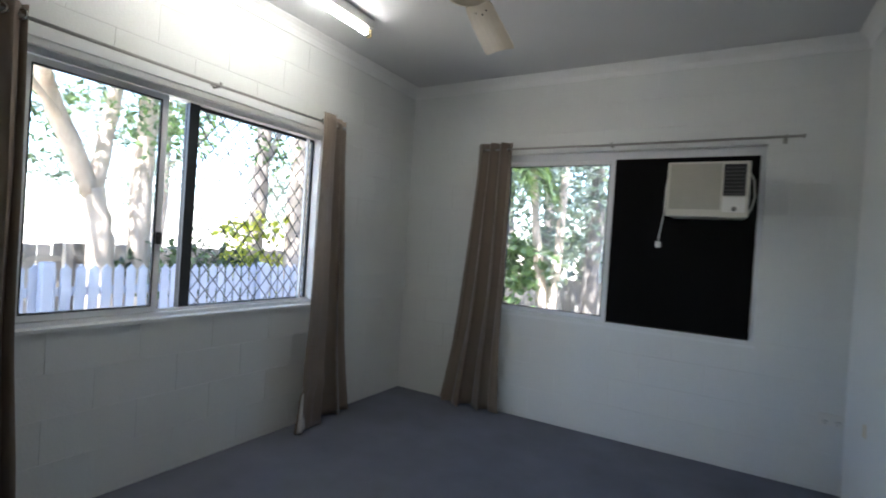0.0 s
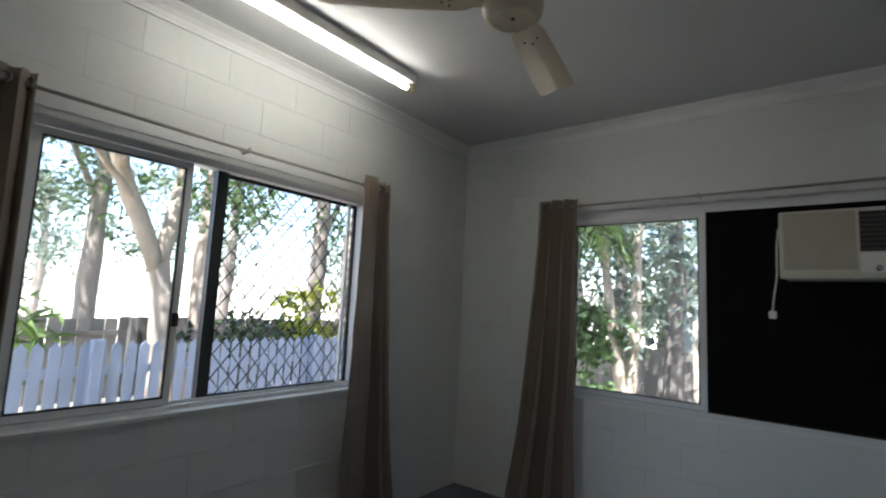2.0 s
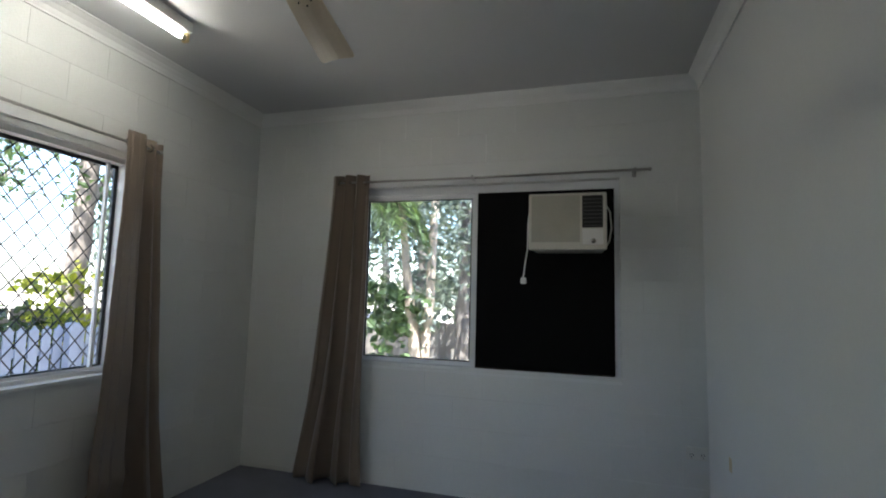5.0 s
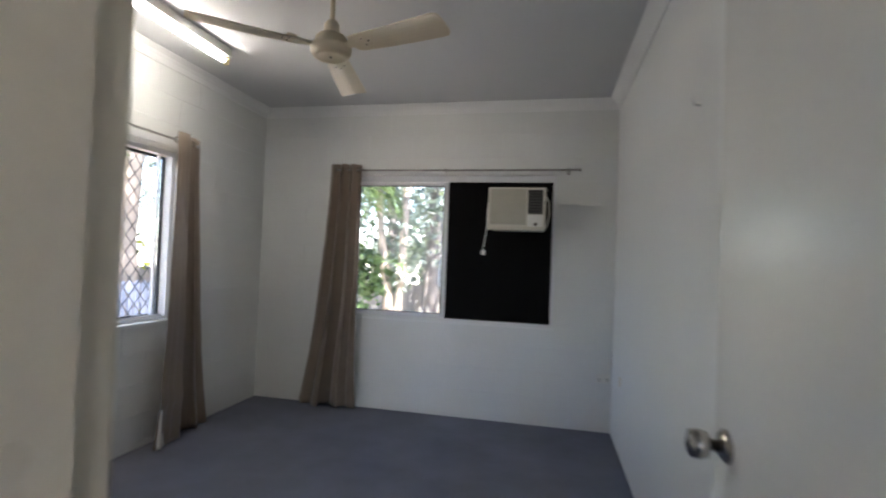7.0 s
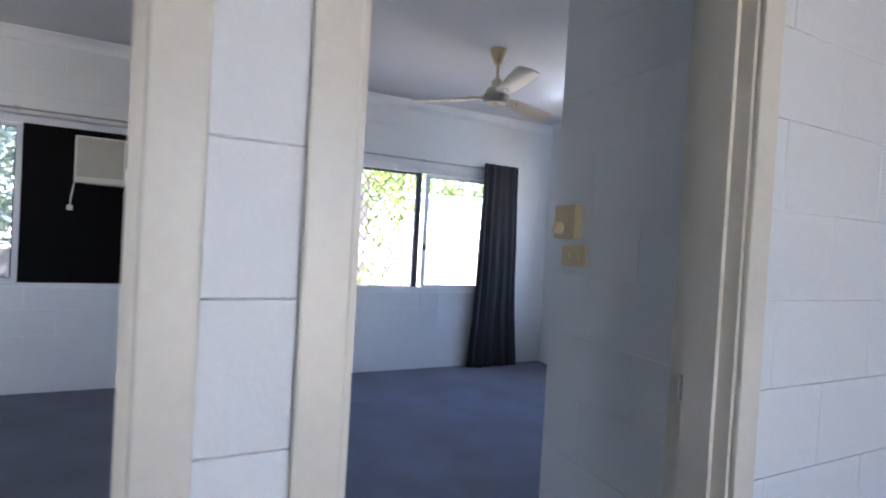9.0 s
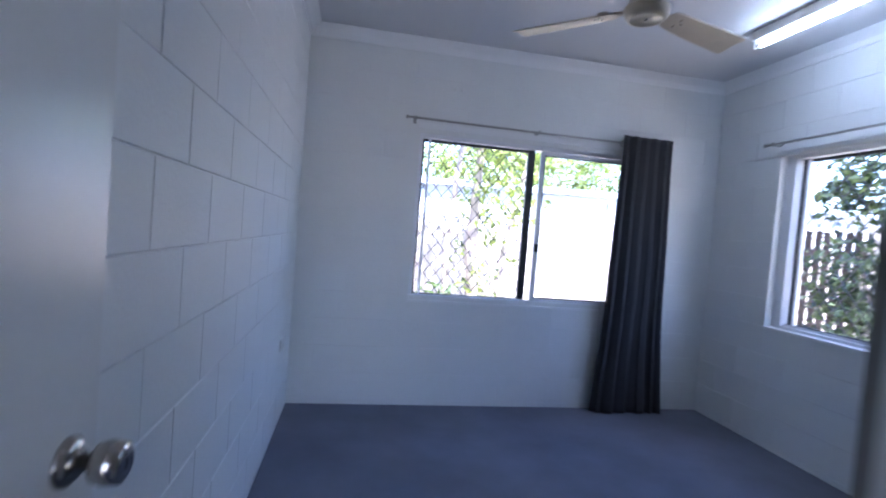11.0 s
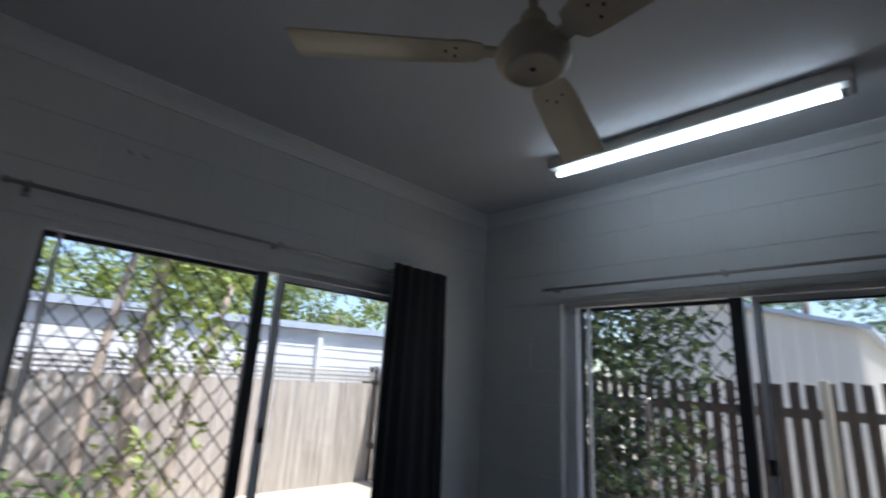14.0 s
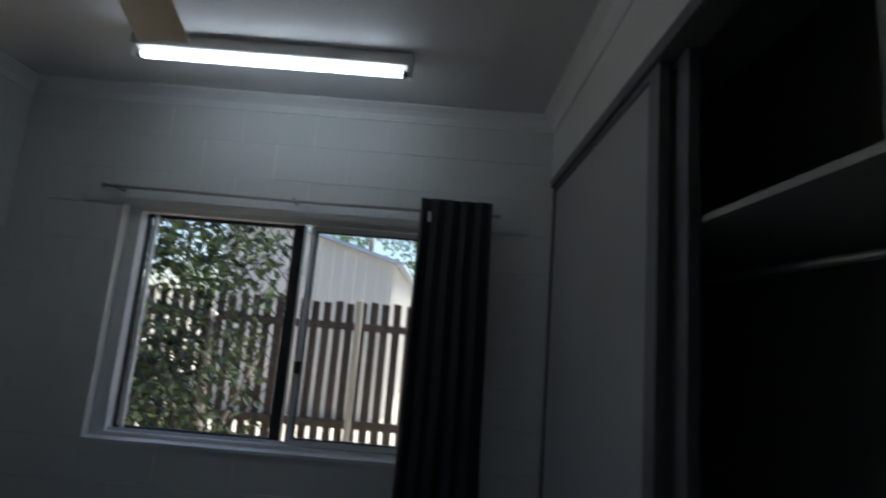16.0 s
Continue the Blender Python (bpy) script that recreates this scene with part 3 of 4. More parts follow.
# ---- ceiling fans ----
def blade_mesh():
    """One pressed steel blade along +x: narrow neck, square shoulder, pitched, slightly arched, rounded tip."""
    bm = bmesh.new()
    rows = [(0.085, 0.022), (0.125, 0.022), (0.14, 0.048), (0.17, 0.055), (0.3, 0.062), (0.45, 0.068), (0.585, 0.072), (0.605, 0.069), (0.614, 0.062), (0.617, 0.045)]
    sheets = []
    for off in (-0.0025, 0.0025):
        sheet = []
        for x, w in rows:
            line = []
            for k in range(7):
                y = w * (k / 3 - 1)
                line.append(bm.verts.new((x, y, -0.2 * y - 0.009 * (y / 0.068) ** 2 * min(1, (x - 0.085) / 0.2) + off)))
            sheet.append(line)
        sheets.append(sheet)
    lo, hi = sheets
    for p, q, p2, q2 in zip(lo, lo[1:], hi, hi[1:]):
        for k in range(6):
            bm.faces.new((p[k], p[k + 1], q[k + 1], q[k]))
            bm.faces.new((p2[k], q2[k], q2[k + 1], p2[k + 1]))
        for k in (0, 6):
            bm.faces.new((p[k], q[k], q2[k], p2[k]))
    for e in (0, -1):
        for k in range(6):
            bm.faces.new((lo[e][k], lo[e][k + 1], hi[e][k + 1], hi[e][k]))
    bmesh.ops.recalc_face_normals(bm, faces=bm.faces)
    return bm


def ceiling_fan(x, y, z, turn, label):
    ob = thing("ceiling_fan", label, "ceiling fan", at=pose(x, y, z))
    up = CEIL - z
    part("canopy", lathe([(0.016, up - 0.115), (0.03, up - 0.105), (0.045, up - 0.06), (0.058, up - 0.02), (0.06, up - 0.001)], 24), M_CREAM, ob, "yellowed cream canopy cone", smooth=True)
    part("downrod", sweep([(0, 0, 0.07), (0, 0, up - 0.08)], 0.0115, 10), M_FAN, ob, smooth=True)
    part("coupling", lathe([(0.028, 0.07), (0.036, 0.08), (0.036, 0.118), (0.024, 0.135), (0.014, 0.14)], 20), M_FAN, ob, smooth=True)
    part("motor_housing", lathe([(0.012, -0.036), (0.062, -0.036), (0.066, -0.040), (0.074, -0.040), (0.085, -0.033), (0.094, -0.016), (0.097, 0.0), (0.095, 0.012), (0.088, 0.018), (0.082, 0.022), (0.076, 0.048), (0.062, 0.066), (0.036, 0.075)], 36), M_FAN, ob, smooth=True)
    part("switch_hole", lathe([(0.0065, -0.0385), (0.007, -0.0355)], 12), M_BLACK, ob, "small black hole")
    for k in range(3):
        at = pose(0, 0, 0.004, 0, 0, turn + 120 * k)
        b = part("blade", blade_mesh(), M_FAN, ob, at=at)
        part("blade_bracket", boxes((0.08, 0.185, -0.018, 0.018, 0.0035, 0.007), (0.165, 0.21, -0.03, 0.03, 0.0085, 0.0115)), M_FAN, b)
        for sx, sy in ((0.20, -0.022), (0.20, 0.022), (0.225, 0.0)):
            part("screw", lathe([(0.0032, -0.0075 - sy * 0.2), (0.0038, -0.002 - sy * 0.2)], 8), M_RUBBER, b, at=pose(sx, sy, 0))
    return ob


ceiling_fan(-0.487, 1.222, 2.316, 102, "cream three-blade ceiling fan on a short rod")
ceiling_fan(2.769, 1.654, 2.358, 17, "cream three-blade ceiling fan on a short rod")


# ---- fluorescent battens ----
def batten(x, y0, y1, lean, glow_mat, cap_mat, label):
    """A bare tube under a white steel channel along y."""
    ob = thing("fluorescent_batten", label, "ceiling light", at=pose(x, (y0 + y1) / 2, CEIL, 0, 0, lean))
    h = (y1 - y0) / 2
    part("channel", soft_box((-0.032, 0.032, -h - 0.012, h + 0.012, -0.058, -0.0006), 0.004), M_WHITEP, ob, "white steel channel")
    part("tube", sweep([(0, -h + 0.012, -0.088), (0, h - 0.012, -0.088)], 0.0145, 16), glow_mat, ob, "lit white tube", smooth=True)
    for s in (-1, 1):
        part("lamp_holder", soft_box((-0.018, 0.018, s * h - 0.010, s * h + 0.010, -0.108, -0.058), 0.003), cap_mat, ob)
        part("tube_end", lathe([(0.0152, s * (h - 0.034)), (0.0152, s * (h - 0.011))], 16, "y"), M_ROD, ob, at=pose(0, 0, -0.088), smooth=True)
    return ob


batten(-1.60, 0.74, 1.96, 0, M_WARM, M_CREAM, "bare warm white fluorescent batten light, switched on")
batten(3.93, 1.11, 2.335, 0, M_COOL, M_WHITEP, "bare cool white fluorescent batten light, switched on")


# ---- room air conditioner ----
ac = thing("air_conditioner", "aged cream window air conditioner set in a black board", "air conditioner", at=pose(0.0, 2.955, 0))
AX0, AX1, AZ0, AZ1 = 0.075, 0.525, 1.595, 1.935
part("body", soft_box((AX0 + 0.012, AX1 - 0.012, 0.03, 0.385, AZ0 + 0.01, AZ1 - 0.006), 0.006), M_ACBODY, ac)
part("front_panel", soft_box((AX0, AX1, 0.0, 0.045, AZ0, AZ1), 0.012, 3), M_ACBODY, ac, "cream plastic front")
for k in range(13):
    z = AZ0 + 0.052 + k * 0.0215
    part("intake_slat", boxes((AX0 + 0.022, AX0 + 0.296, -0.004, 0.004, z, z + 0.014)), M_ACGRILLE, ac)
part("intake_back", boxes((AX0 + 0.018, AX0 + 0.300, -0.0015, 0.003, AZ0 + 0.045, AZ1 - 0.014)), M_ACGRILLE, ac, "beige intake grille")
part("outlet", boxes((AX0 + 0.312, AX1 - 0.022, -0.002, 0.003, AZ0 + 0.130, AZ1 - 0.02)), M_BLACK, ac, "black outlet louvre")
for k in range(8):
    z = AZ0 + 0.138 + k * 0.0225
    part("louvre", boxes((AX0 + 0.314, AX1 - 0.024, -0.007, -0.002, z, z + 0.007)), M_LOUVRE, ac)
part("control_panel", soft_box((AX0 + 0.312, AX1 - 0.02, -0.006, 0.003, AZ0 + 0.03, AZ0 + 0.122), 0.002), M_WHITEP, ac)
part("knob", lathe([(0.013, -0.022), (0.014, -0.006)], 16, "y"), M_CHROME, ac, "small shiny knob", smooth=True, at=pose(AX0 + 0.375, 0, AZ0 + 0.05))
cord = [(AX0 + 0.02, 0.2, AZ1 - 0.05), (AX0 - 0.012, 0.17, AZ1 - 0.06), (AX0 - 0.02, 0.15, AZ1 - 0.16), (AX0 - 0.022, 0.15, AZ0 + 0.02), (AX0 - 0.038, 0.14, AZ0 - 0.09), (AX0 - 0.045, 0.14, AZ0 - 0.165)]
part("power_cord", sweep(cord, 0.0045, 8), M_WHITEP, ac, "dangling white power cord", smooth=True)
part("plug", soft_box((AX0 - 0.062, AX0 - 0.028, 0.125, 0.155, AZ0 - 0.20, AZ0 - 0.16), 0.005), M_WHITEP, ac, "white plug")
loop = [(AX1 - 0.01, 0.12, AZ1 - 0.04), (AX1 + 0.022, 0.12, AZ1 - 0.10), (AX1 + 0.03, 0.12, AZ1 - 0.2), (AX1 + 0.016, 0.12, AZ0 + 0.06), (AX1 - 0.012, 0.12, AZ0 + 0.015)]
part("drain_hose", sweep(loop, 0.005, 8), M_ACBODY, ac, smooth=True)


# ---- doors ----
def doorway(name, x0, x1, label):
    ob = thing(name, label, "door frame", "structure")
    for s, e in ((1, x0), (-1, x1)):
        a, b = sorted((e - s * 0.03, e))
        part("jamb", boxes((a, b, HALLF - 0.004, HALLB + 0.006, 0, 2.04)), M_JAMB, ob)
        a, b = sorted((e, e + s * 0.012))
        part("door_stop", boxes((a, b, HALLF + 0.03, HALLB - 0.036, 0, 2.028)), M_JAMB, ob)
        for y0, y1 in ((HALLF - 0.018, HALLF - 0.0045), (HALLB + 0.0065, HALLB + 0.019)):
            a, b = sorted((e - s * 0.075, e - s * 0.008))
            part("architrave", soft_box((a, b, y0, y1, 0, 2.12), 0.005, 2), M_JAMB, ob)
    part("head_jamb", boxes((x0 - 0.03, x1 + 0.03, HALLF - 0.004, HALLB + 0.006, 2.04, 2.068)), M_JAMB, ob)
    for y0, y1 in ((HALLF - 0.018, HALLF - 0.0045), (HALLB + 0.0065, HALLB + 0.019)):
        part("architrave", boxes((x0 - 0.006, x1 + 0.006, y0, y1, 2.05, 2.12)), M_JAMB, ob)
    return ob


def knob_set(parent, u, z, side):
    """A rose, a neck and a round knob on one face of the leaf (side -1 or 1)."""
    t = 0.0175
    part("knob_rose", lathe([(0.032, side * t), (0.032, side * (t + 0.004)), (0.02, side * (t + 0.014))], 24, "y"), M_CHROME, parent, smooth=True, at=pose(u, 0, z))
    k = part("knob", lathe([(0.011, side * (t + 0.008)), (0.012, side * (t + 0.03)), (0.025, side * (t + 0.036)), (0.028, side * (t + 0.048)), (0.026, side * (t + 0.066)), (0.018, side * (t + 0.07))], 24, "y"), M_CHROME, parent, "chrome door knob", smooth=True, at=pose(u, 0, z))
    part("keyhole", boxes((-0.002, 0.002, min(side * (t + 0.071), side * (t + 0.0695)), max(side * (t + 0.071), side * (t + 0.0695)), -0.006, 0.006)), M_BLACK, k)


def door_leaf(name, label, hinge, turn, width):
    ob = thing(name, label, "door", "structure", at=pose(hinge[0], hinge[1], 0.012, 0, 0, turn))
    part("leaf", soft_box((0.004, width, -0.0175, 0.0175, 0, 2.022), 0.002), M_DOOR, ob, "white gloss painted flush leaf")
    for s in (-1, 1):
        knob_set(ob, width - 0.065, 0.99, s)
    part("latch_plate", boxes((width - 0.0005, width + 0.0015, -0.011, 0.011, 0.975, 1.035)), M_CHROME, ob)
    return ob


doorway("doorframe_1", 0.185, 0.92, "cream gloss painted door frame")
doorway("doorframe_2", 1.185, 2.005, "cream gloss painted door frame")
door_leaf("door_1", "white flush door standing open against the wall", (0.925, -0.545), 91, 0.755)
door_leaf("door_2", "white flush door with chrome knob, folded fully open", (1.205, -0.50), 87.6, 0.885)
for z0, place_x, y in ((1.665, 0.918, -0.575), (0.25, 0.918, -0.575), (1.665, 1.19, -0.575), (0.25, 1.19, -0.575)):
    hinge = thing("door_hinge", "cream painted steel butt hinge on the jamb", "hinge", at=pose(place_x, y, z0))
    part("hinge_leaf", boxes((-0.016, 0.0, -0.03, 0.024, 0, 0.1)), M_JAMB, hinge)
    for k in range(3):
        part("knuckle", lathe([(0.007, k * 0.034), (0.007, k * 0.034 + 0.031)], 12), M_JAMB, hinge, smooth=True, at=pose(-0.012, 0.03, 0))
strike = solid("strike_plate", boxes((2.0025, 2.0045, -0.60, -0.568, 0.985, 1.045)), M_CHROME, "dull steel strike plate on the jamb", "strike plate")

# ---- switches and sockets ----
reg = thing("fan_controller", "yellowed cream fan speed controller on the wall", "fan switch", at=pose(2.09, -0.055, 1.41))
part("case", soft_box((-0.034, 0.0, -0.05, 0.055, -0.055, 0.058), 0.005, 2), M_CREAM, reg)
part("dial", lathe([(0.018, -0.052), (0.02, -0.037), (0.022, -0.0355)], 20, "x"), M_CREAM, reg, smooth=True, at=pose(0, 0.02, -0.02))
part("dial_grip", boxes((-0.058, -0.051, 0.018, 0.022, -0.036, -0.004)), M_CREAM, reg)
sw = thing("light_switch", "yellowed cream light switch plate under the controller", "light switch", at=pose(2.09, -0.08, 1.30))
part("plate", soft_box((-0.010, 0.0, -0.06, 0.06, -0.034, 0.036), 0.003), M_CREAM, sw)
for yy in (-0.022, 0.022):
    part("rocker", soft_box((-0.015, -0.009, yy - 0.006, yy + 0.006, -0.01, 0.012), 0.001), M_CREAM, sw)


def socket(place, label):
    ob = thing("power_outlet", label, "power outlet", at=place)
    part("plate", soft_box((-0.057, 0.057, -0.011, 0.0, -0.036, 0.036), 0.003), M_WHITEP, ob)
    for s in (-1, 1):
        part("switch", soft_box((s * 0.03 - 0.008, s * 0.03 + 0.008, -0.015, -0.010, 0.012, 0.026), 0.001), M_WHITEP, ob)
        for px, ang in ((-0.007, 30), (0.007, -30)):
            part("slot", boxes((-0.0018, 0.0018, -0.0116, -0.010, -0.0055, 0.0055)), M_BLACK, ob, at=pose(s * 0.03 + px, 0, -0.006, 0, ang, 0))
        part("slot", boxes((-0.0018, 0.0018, -0.0116, -0.010, -0.0065, 0.0045)), M_BLACK, ob, at=pose(s * 0.03, 0, -0.02))


socket(pose(1.02, FARY, 0.435), "white double power outlet low on the wall")
socket(pose(R2X0, 2.80, 0.54, 0, 0, 90), "cream double power outlet on the block wall")
for u in (2.235, 2.29):
    solid("wall_plug", lathe([(0.014, -0.010), (0.016, -0.001)], 12, "y"), M_WALL, "small painted-over wall fixing stub", "wall fixing", at=pose(u, FARY, 2.385))

solid("wall_hook", sweep([(0, 0, 0), (-0.02, 0, 0.004), (-0.03, 0, 0.03)], 0.006, 8), M_WALL, "small painted-over hook on the wall", "hook", smooth=True, at=pose(R1X1, 1.056, 1.95))
solid("tape_residue", boxes((-0.0012, 0.0004, -0.022, 0.022, -0.035, 0.03)), M_CREAM, "faded tan tape residue on the wall paint", "stain", at=pose(R1X1, 2.80, 0.52))

# ---- built-in wardrobe ----
WY = 0.345
wr = thing("wardrobe", "built-in wardrobe with a grey sliding door, half open", "wardrobe")
part("bulkhead", boxes((2.465, R2X1, WY - 0.05, WY, 2.36, CEIL)), M_WALL, wr, "white plaster bulkhead")
part("top_track", boxes((2.503, R2X1, WY - 0.09, WY + 0.004, 2.315, 2.359)), M_WTRACK, wr, "grey steel sliding track")
part("bottom_track", boxes((2.503, R2X1, WY - 0.09, WY, 0.0005, 0.018)), M_WTRACK, wr)
# End panel takes the shaded inner colour so no bright strip shows.
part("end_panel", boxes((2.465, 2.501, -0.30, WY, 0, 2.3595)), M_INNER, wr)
part("back_wall", boxes((2.465, R2X1, -0.36, -0.302, 0, CEIL)), M_INNER, wr, "grey-brown back wall, darkened for the wardrobe's shade")
for name, a, b, y in (("sliding_door", 3.18, R2X1 - 0.006, WY - 0.034), ("sliding_door", 3.10, R2X1 - 0.03, WY - 0.075)):
    d = part(name, boxes((a + 0.07, b - 0.03, y, y + 0.014, 0.05, 2.29)), M_WDOOR, wr, "pale grey laminate sliding door")
    part("door_stile", boxes((a, a + 0.07, y - 0.006, y + 0.024, 0.022, 2.312)), M_WTRACK, d)
    part("door_stile", boxes((b - 0.03, b, y - 0.006, y + 0.024, 0.022, 2.312)), M_WTRACK, d)
    part("door_rail", boxes((a + 0.07, b - 0.03, y - 0.006, y + 0.024, 0.022, 0.05)), M_WTRACK, d)
    part("door_rail", boxes((a + 0.07, b - 0.03, y - 0.006, y + 0.024, 2.29, 2.312)), M_WTRACK, d)
part("shelf", boxes((2.502, R2X1 - 0.001, -0.30, 0.25, 1.845, 1.863)), M_MELAMINE, wr, "pale melamine shelf")
part("hanging_rail", sweep([(2.503, 0.0, 1.755), (R2X1 - 0.002, 0.0, 1.755)], 0.0125, 12), M_ROD, wr, "steel hanging rail", smooth=True)


# ---- outdoors ----
GZ = -0.12
gb = bmesh.new()
gn, half = 60, 150.0
cols = [[gb.verts.new((half * (2 * i / gn - 1) * abs(2 * i / gn - 1) ** 0.8, half * (2 * j / gn - 1) * abs(2 * j / gn - 1) ** 0.8, GZ)) for j in range(gn + 1)] for i in range(gn + 1)]
for i in range(gn):
    for j in range(gn):
        gb.faces.new((cols[i][j], cols[i + 1][j], cols[i + 1][j + 1], cols[i][j + 1]))
solid("ground", gb, M_GROUND, "dry sunlit earth with patches of grass", "ground", "structure")


def fence(name, label, place, length, height, pitch, width, mat, rails, rail_mat, post_every, post_mat, post_r, pointed=False, rail_side=1, seed=1, drop=0.0):
    """A run of palings along +x in its own frame, with rails and posts behind (rail_side)."""
    rng = random.Random(seed)
    ob = thing(name, label, "fence", at=place)
    key = {}
    for v in range(5):
        h = height + (rng.uniform(-0.02, 0.02) if not pointed else 0)
        bm = bmesh.new()
        t, w = 0.009, width / 2
        if pointed:
            prof = [(-w, drop), (w, drop), (w, h - 0.05), (w * 0.55, h - 0.035), (0, h), (-w * 0.55, h - 0.035), (-w, h - 0.05)]
        else:
            k = rng.uniform(-0.008, 0.008)
            prof = [(-w, drop), (w, drop), (w, h + k), (-w, h - k)]
        a = [bm.verts.new((x, -t, z)) for x, z in prof]
        b = [bm.verts.new((x, t, z)) for x, z in prof]
        bm.faces.new(a)
        bm.faces.new(b[::-1])
        for i in range(len(prof)):
            j = (i + 1) % len(prof)
            bm.faces.new((a[i], b[i], b[j], a[j]))
        bmesh.ops.recalc_face_normals(bm, faces=bm.faces)
        key[v] = mesh_of("paling", bm, mat)
    n = int(length / pitch)
    for i in range(n):
        p = part("picket" if pointed else "paling", key[rng.randrange(5)], None, ob)
        p.matrix_basis = pose(i * pitch + rng.uniform(-0.004, 0.004), 0, 0, 0, rng.uniform(-0.4, 0.4), 0)
    for z in rails:
        y0, y1 = sorted((rail_side * 0.0095, rail_side * 0.046))
        part("rail", boxes((-0.05, length, y0, y1, z - 0.04, z + 0.04)), rail_mat, ob)
    x = post_every * 0.5
    while x < length:
        near = 0.0465 * rail_side if not pointed else -0.0095 * rail_side
        far = near + 2 * post_r * (rail_side if not pointed else -rail_side)
        part("post", soft_box((x - post_r, x + post_r, min(near, far), max(near, far), -0.1, height + 0.02), 0.008), post_mat, ob)
        x += post_every
    return ob


fence("picket_fence", "white picket fence with pointed tops, coloured blue-grey for tree shade", pose(-5.0, -2.0, GZ, 0, 0, 90), 14.0, 1.02, 0.118, 0.088, M_PICKET, (0.3, 0.75), M_PICKET, 2.4, M_PICKET, 0.05, True, 1, 3)
fence("paling_fence", "weathered grey timber fence behind the trees", pose(-7.6, -8.0, GZ, 0, 0, 90), 24.0, 1.1, 0.16, 0.15, M_OLDFENCE, (0.3, 0.9), M_OLDFENCE, 2.4, M_OLDFENCE, 0.05, False, -1, 4)
fence("paling_fence", "sun-bleached grey timber paling fence", pose(1.2, 8.0, GZ), 13.0, 1.52, 0.112, 0.104, M_PALING, (0.35, 1.2), M_PALING, 2.4, M_POST, 0.05, False, 1, 5)
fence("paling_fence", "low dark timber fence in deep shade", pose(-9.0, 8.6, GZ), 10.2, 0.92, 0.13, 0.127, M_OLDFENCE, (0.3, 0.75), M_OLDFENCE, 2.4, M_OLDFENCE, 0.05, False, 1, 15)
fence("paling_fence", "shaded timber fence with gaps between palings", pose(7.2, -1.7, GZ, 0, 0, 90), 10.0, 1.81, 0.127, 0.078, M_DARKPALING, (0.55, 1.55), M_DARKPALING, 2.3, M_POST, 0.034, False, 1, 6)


def lattice(x0, x1, y, z0, z1):
    """A trellis strip along the top of a fence: upright and level laths."""
    ob = thing("fence_lattice", "brown timber lattice strip topping the paling fence", "lattice", at=pose(x0, y, z0))
    upright = mesh_of("lath", boxes((-0.012, 0.012, 0.0, 0.008, 0, z1 - z0)), M_POST)
    for k in range(int((x1 - x0) / 0.085)):
        part("lath", upright, None, ob, at=pose(k * 0.085, 0, 0))
    level = mesh_of("lath", boxes((-0.02, x1 - x0, -0.0085, -0.0005, -0.012, 0.012)), M_POST)
    for k in range(4):
        part("lath", level, None, ob, at=pose(0, 0, 0.012 + k * (z1 - z0 - 0.024) / 3))


lattice(1.2, 11.0, 8.02, GZ + 1.50, GZ + 1.72)


def shed(name, label, x0, x1, y0, y1, h_left, h_right, mat, edge, axis):
    """A steel or board shed with a skillion roof falling along the axis."""
    ob = thing(name, label, "shed")
    bm = bmesh.new()
    def hz(x, y):
        k = (x - x0) / (x1 - x0) if axis == "x" else (y - y0) / (y1 - y0)
        return GZ + h_left + (h_right - h_left) * k
    low = [bm.verts.new((x, y, GZ)) for x, y in ((x0, y0), (x1, y0), (x1, y1), (x0, y1))]
    top = [bm.verts.new((x, y, hz(x, y))) for x, y in ((x0, y0), (x1, y0), (x1, y1), (x0, y1))]
    for i in range(4):
        bm.faces.new((low[i], low[(i + 1) % 4], top[(i + 1) % 4], top[i]))
    part("wall", bm, mat, ob)
    r = bmesh.new()
    o = 0.18
    pts = ((x0 - o, y0 - o), (x1 + o, y0 - o), (x1 + o, y1 + o), (x0 - o, y1 + o))
    a = [r.verts.new((x, y, hz(x, y) + 0.004)) for x, y in pts]
    b = [r.verts.new((x, y, hz(x, y) + edge)) for x, y in pts]
    r.faces.new(a[::-1])
    r.faces.new(b)
    for i in range(4):
        r.faces.new((a[i], a[(i + 1) % 4], b[(i + 1) % 4], b[i]))
    part("roof", r, M_ROOF, ob, "blue-grey steel roof and gutter")
    return ob, hz


s3, _ = shed("neighbour_shed", "white weatherboard shed with a blue-grey roof edge", -2.0, 16.0, 10.0, 15.0, 2.35, 2.62, M_WEATHER, 0.13, "x")
for k in range(13):
    part("weatherboard", boxes((-2.0, 16.0, 9.965, 9.999, GZ + 0.1 + k * 0.17, GZ + 0.1 + k * 0.17 + 0.15)), M_WEATHER, s3)
for x in (1.6, 4.4, 7.2, 10.0):
    part("downpipe", boxes((x - 0.05, x + 0.05, 9.88, 9.96, GZ, GZ + 2.35)), M_WEATHER, s3)
s4, hz4 = shed("garden_shed", "cream ribbed steel shed with a sloping roof", 10.2, 17.0, 1.75, 4.7, 2.6, 3.4, M_STEEL, 0.06, "y")
for k in range(15):
    y = 1.82 + k * 0.195
    part("rib", boxes((10.17, 10.199, y, y + 0.06, GZ, hz4(10.2, y))), M_STEEL, s4)
for k in range(34):
    x = 10.28 + k * 0.2
    part("rib", boxes((x, x + 0.06, 1.72, 1.749, GZ, GZ + 2.6)), M_STEEL, s4)


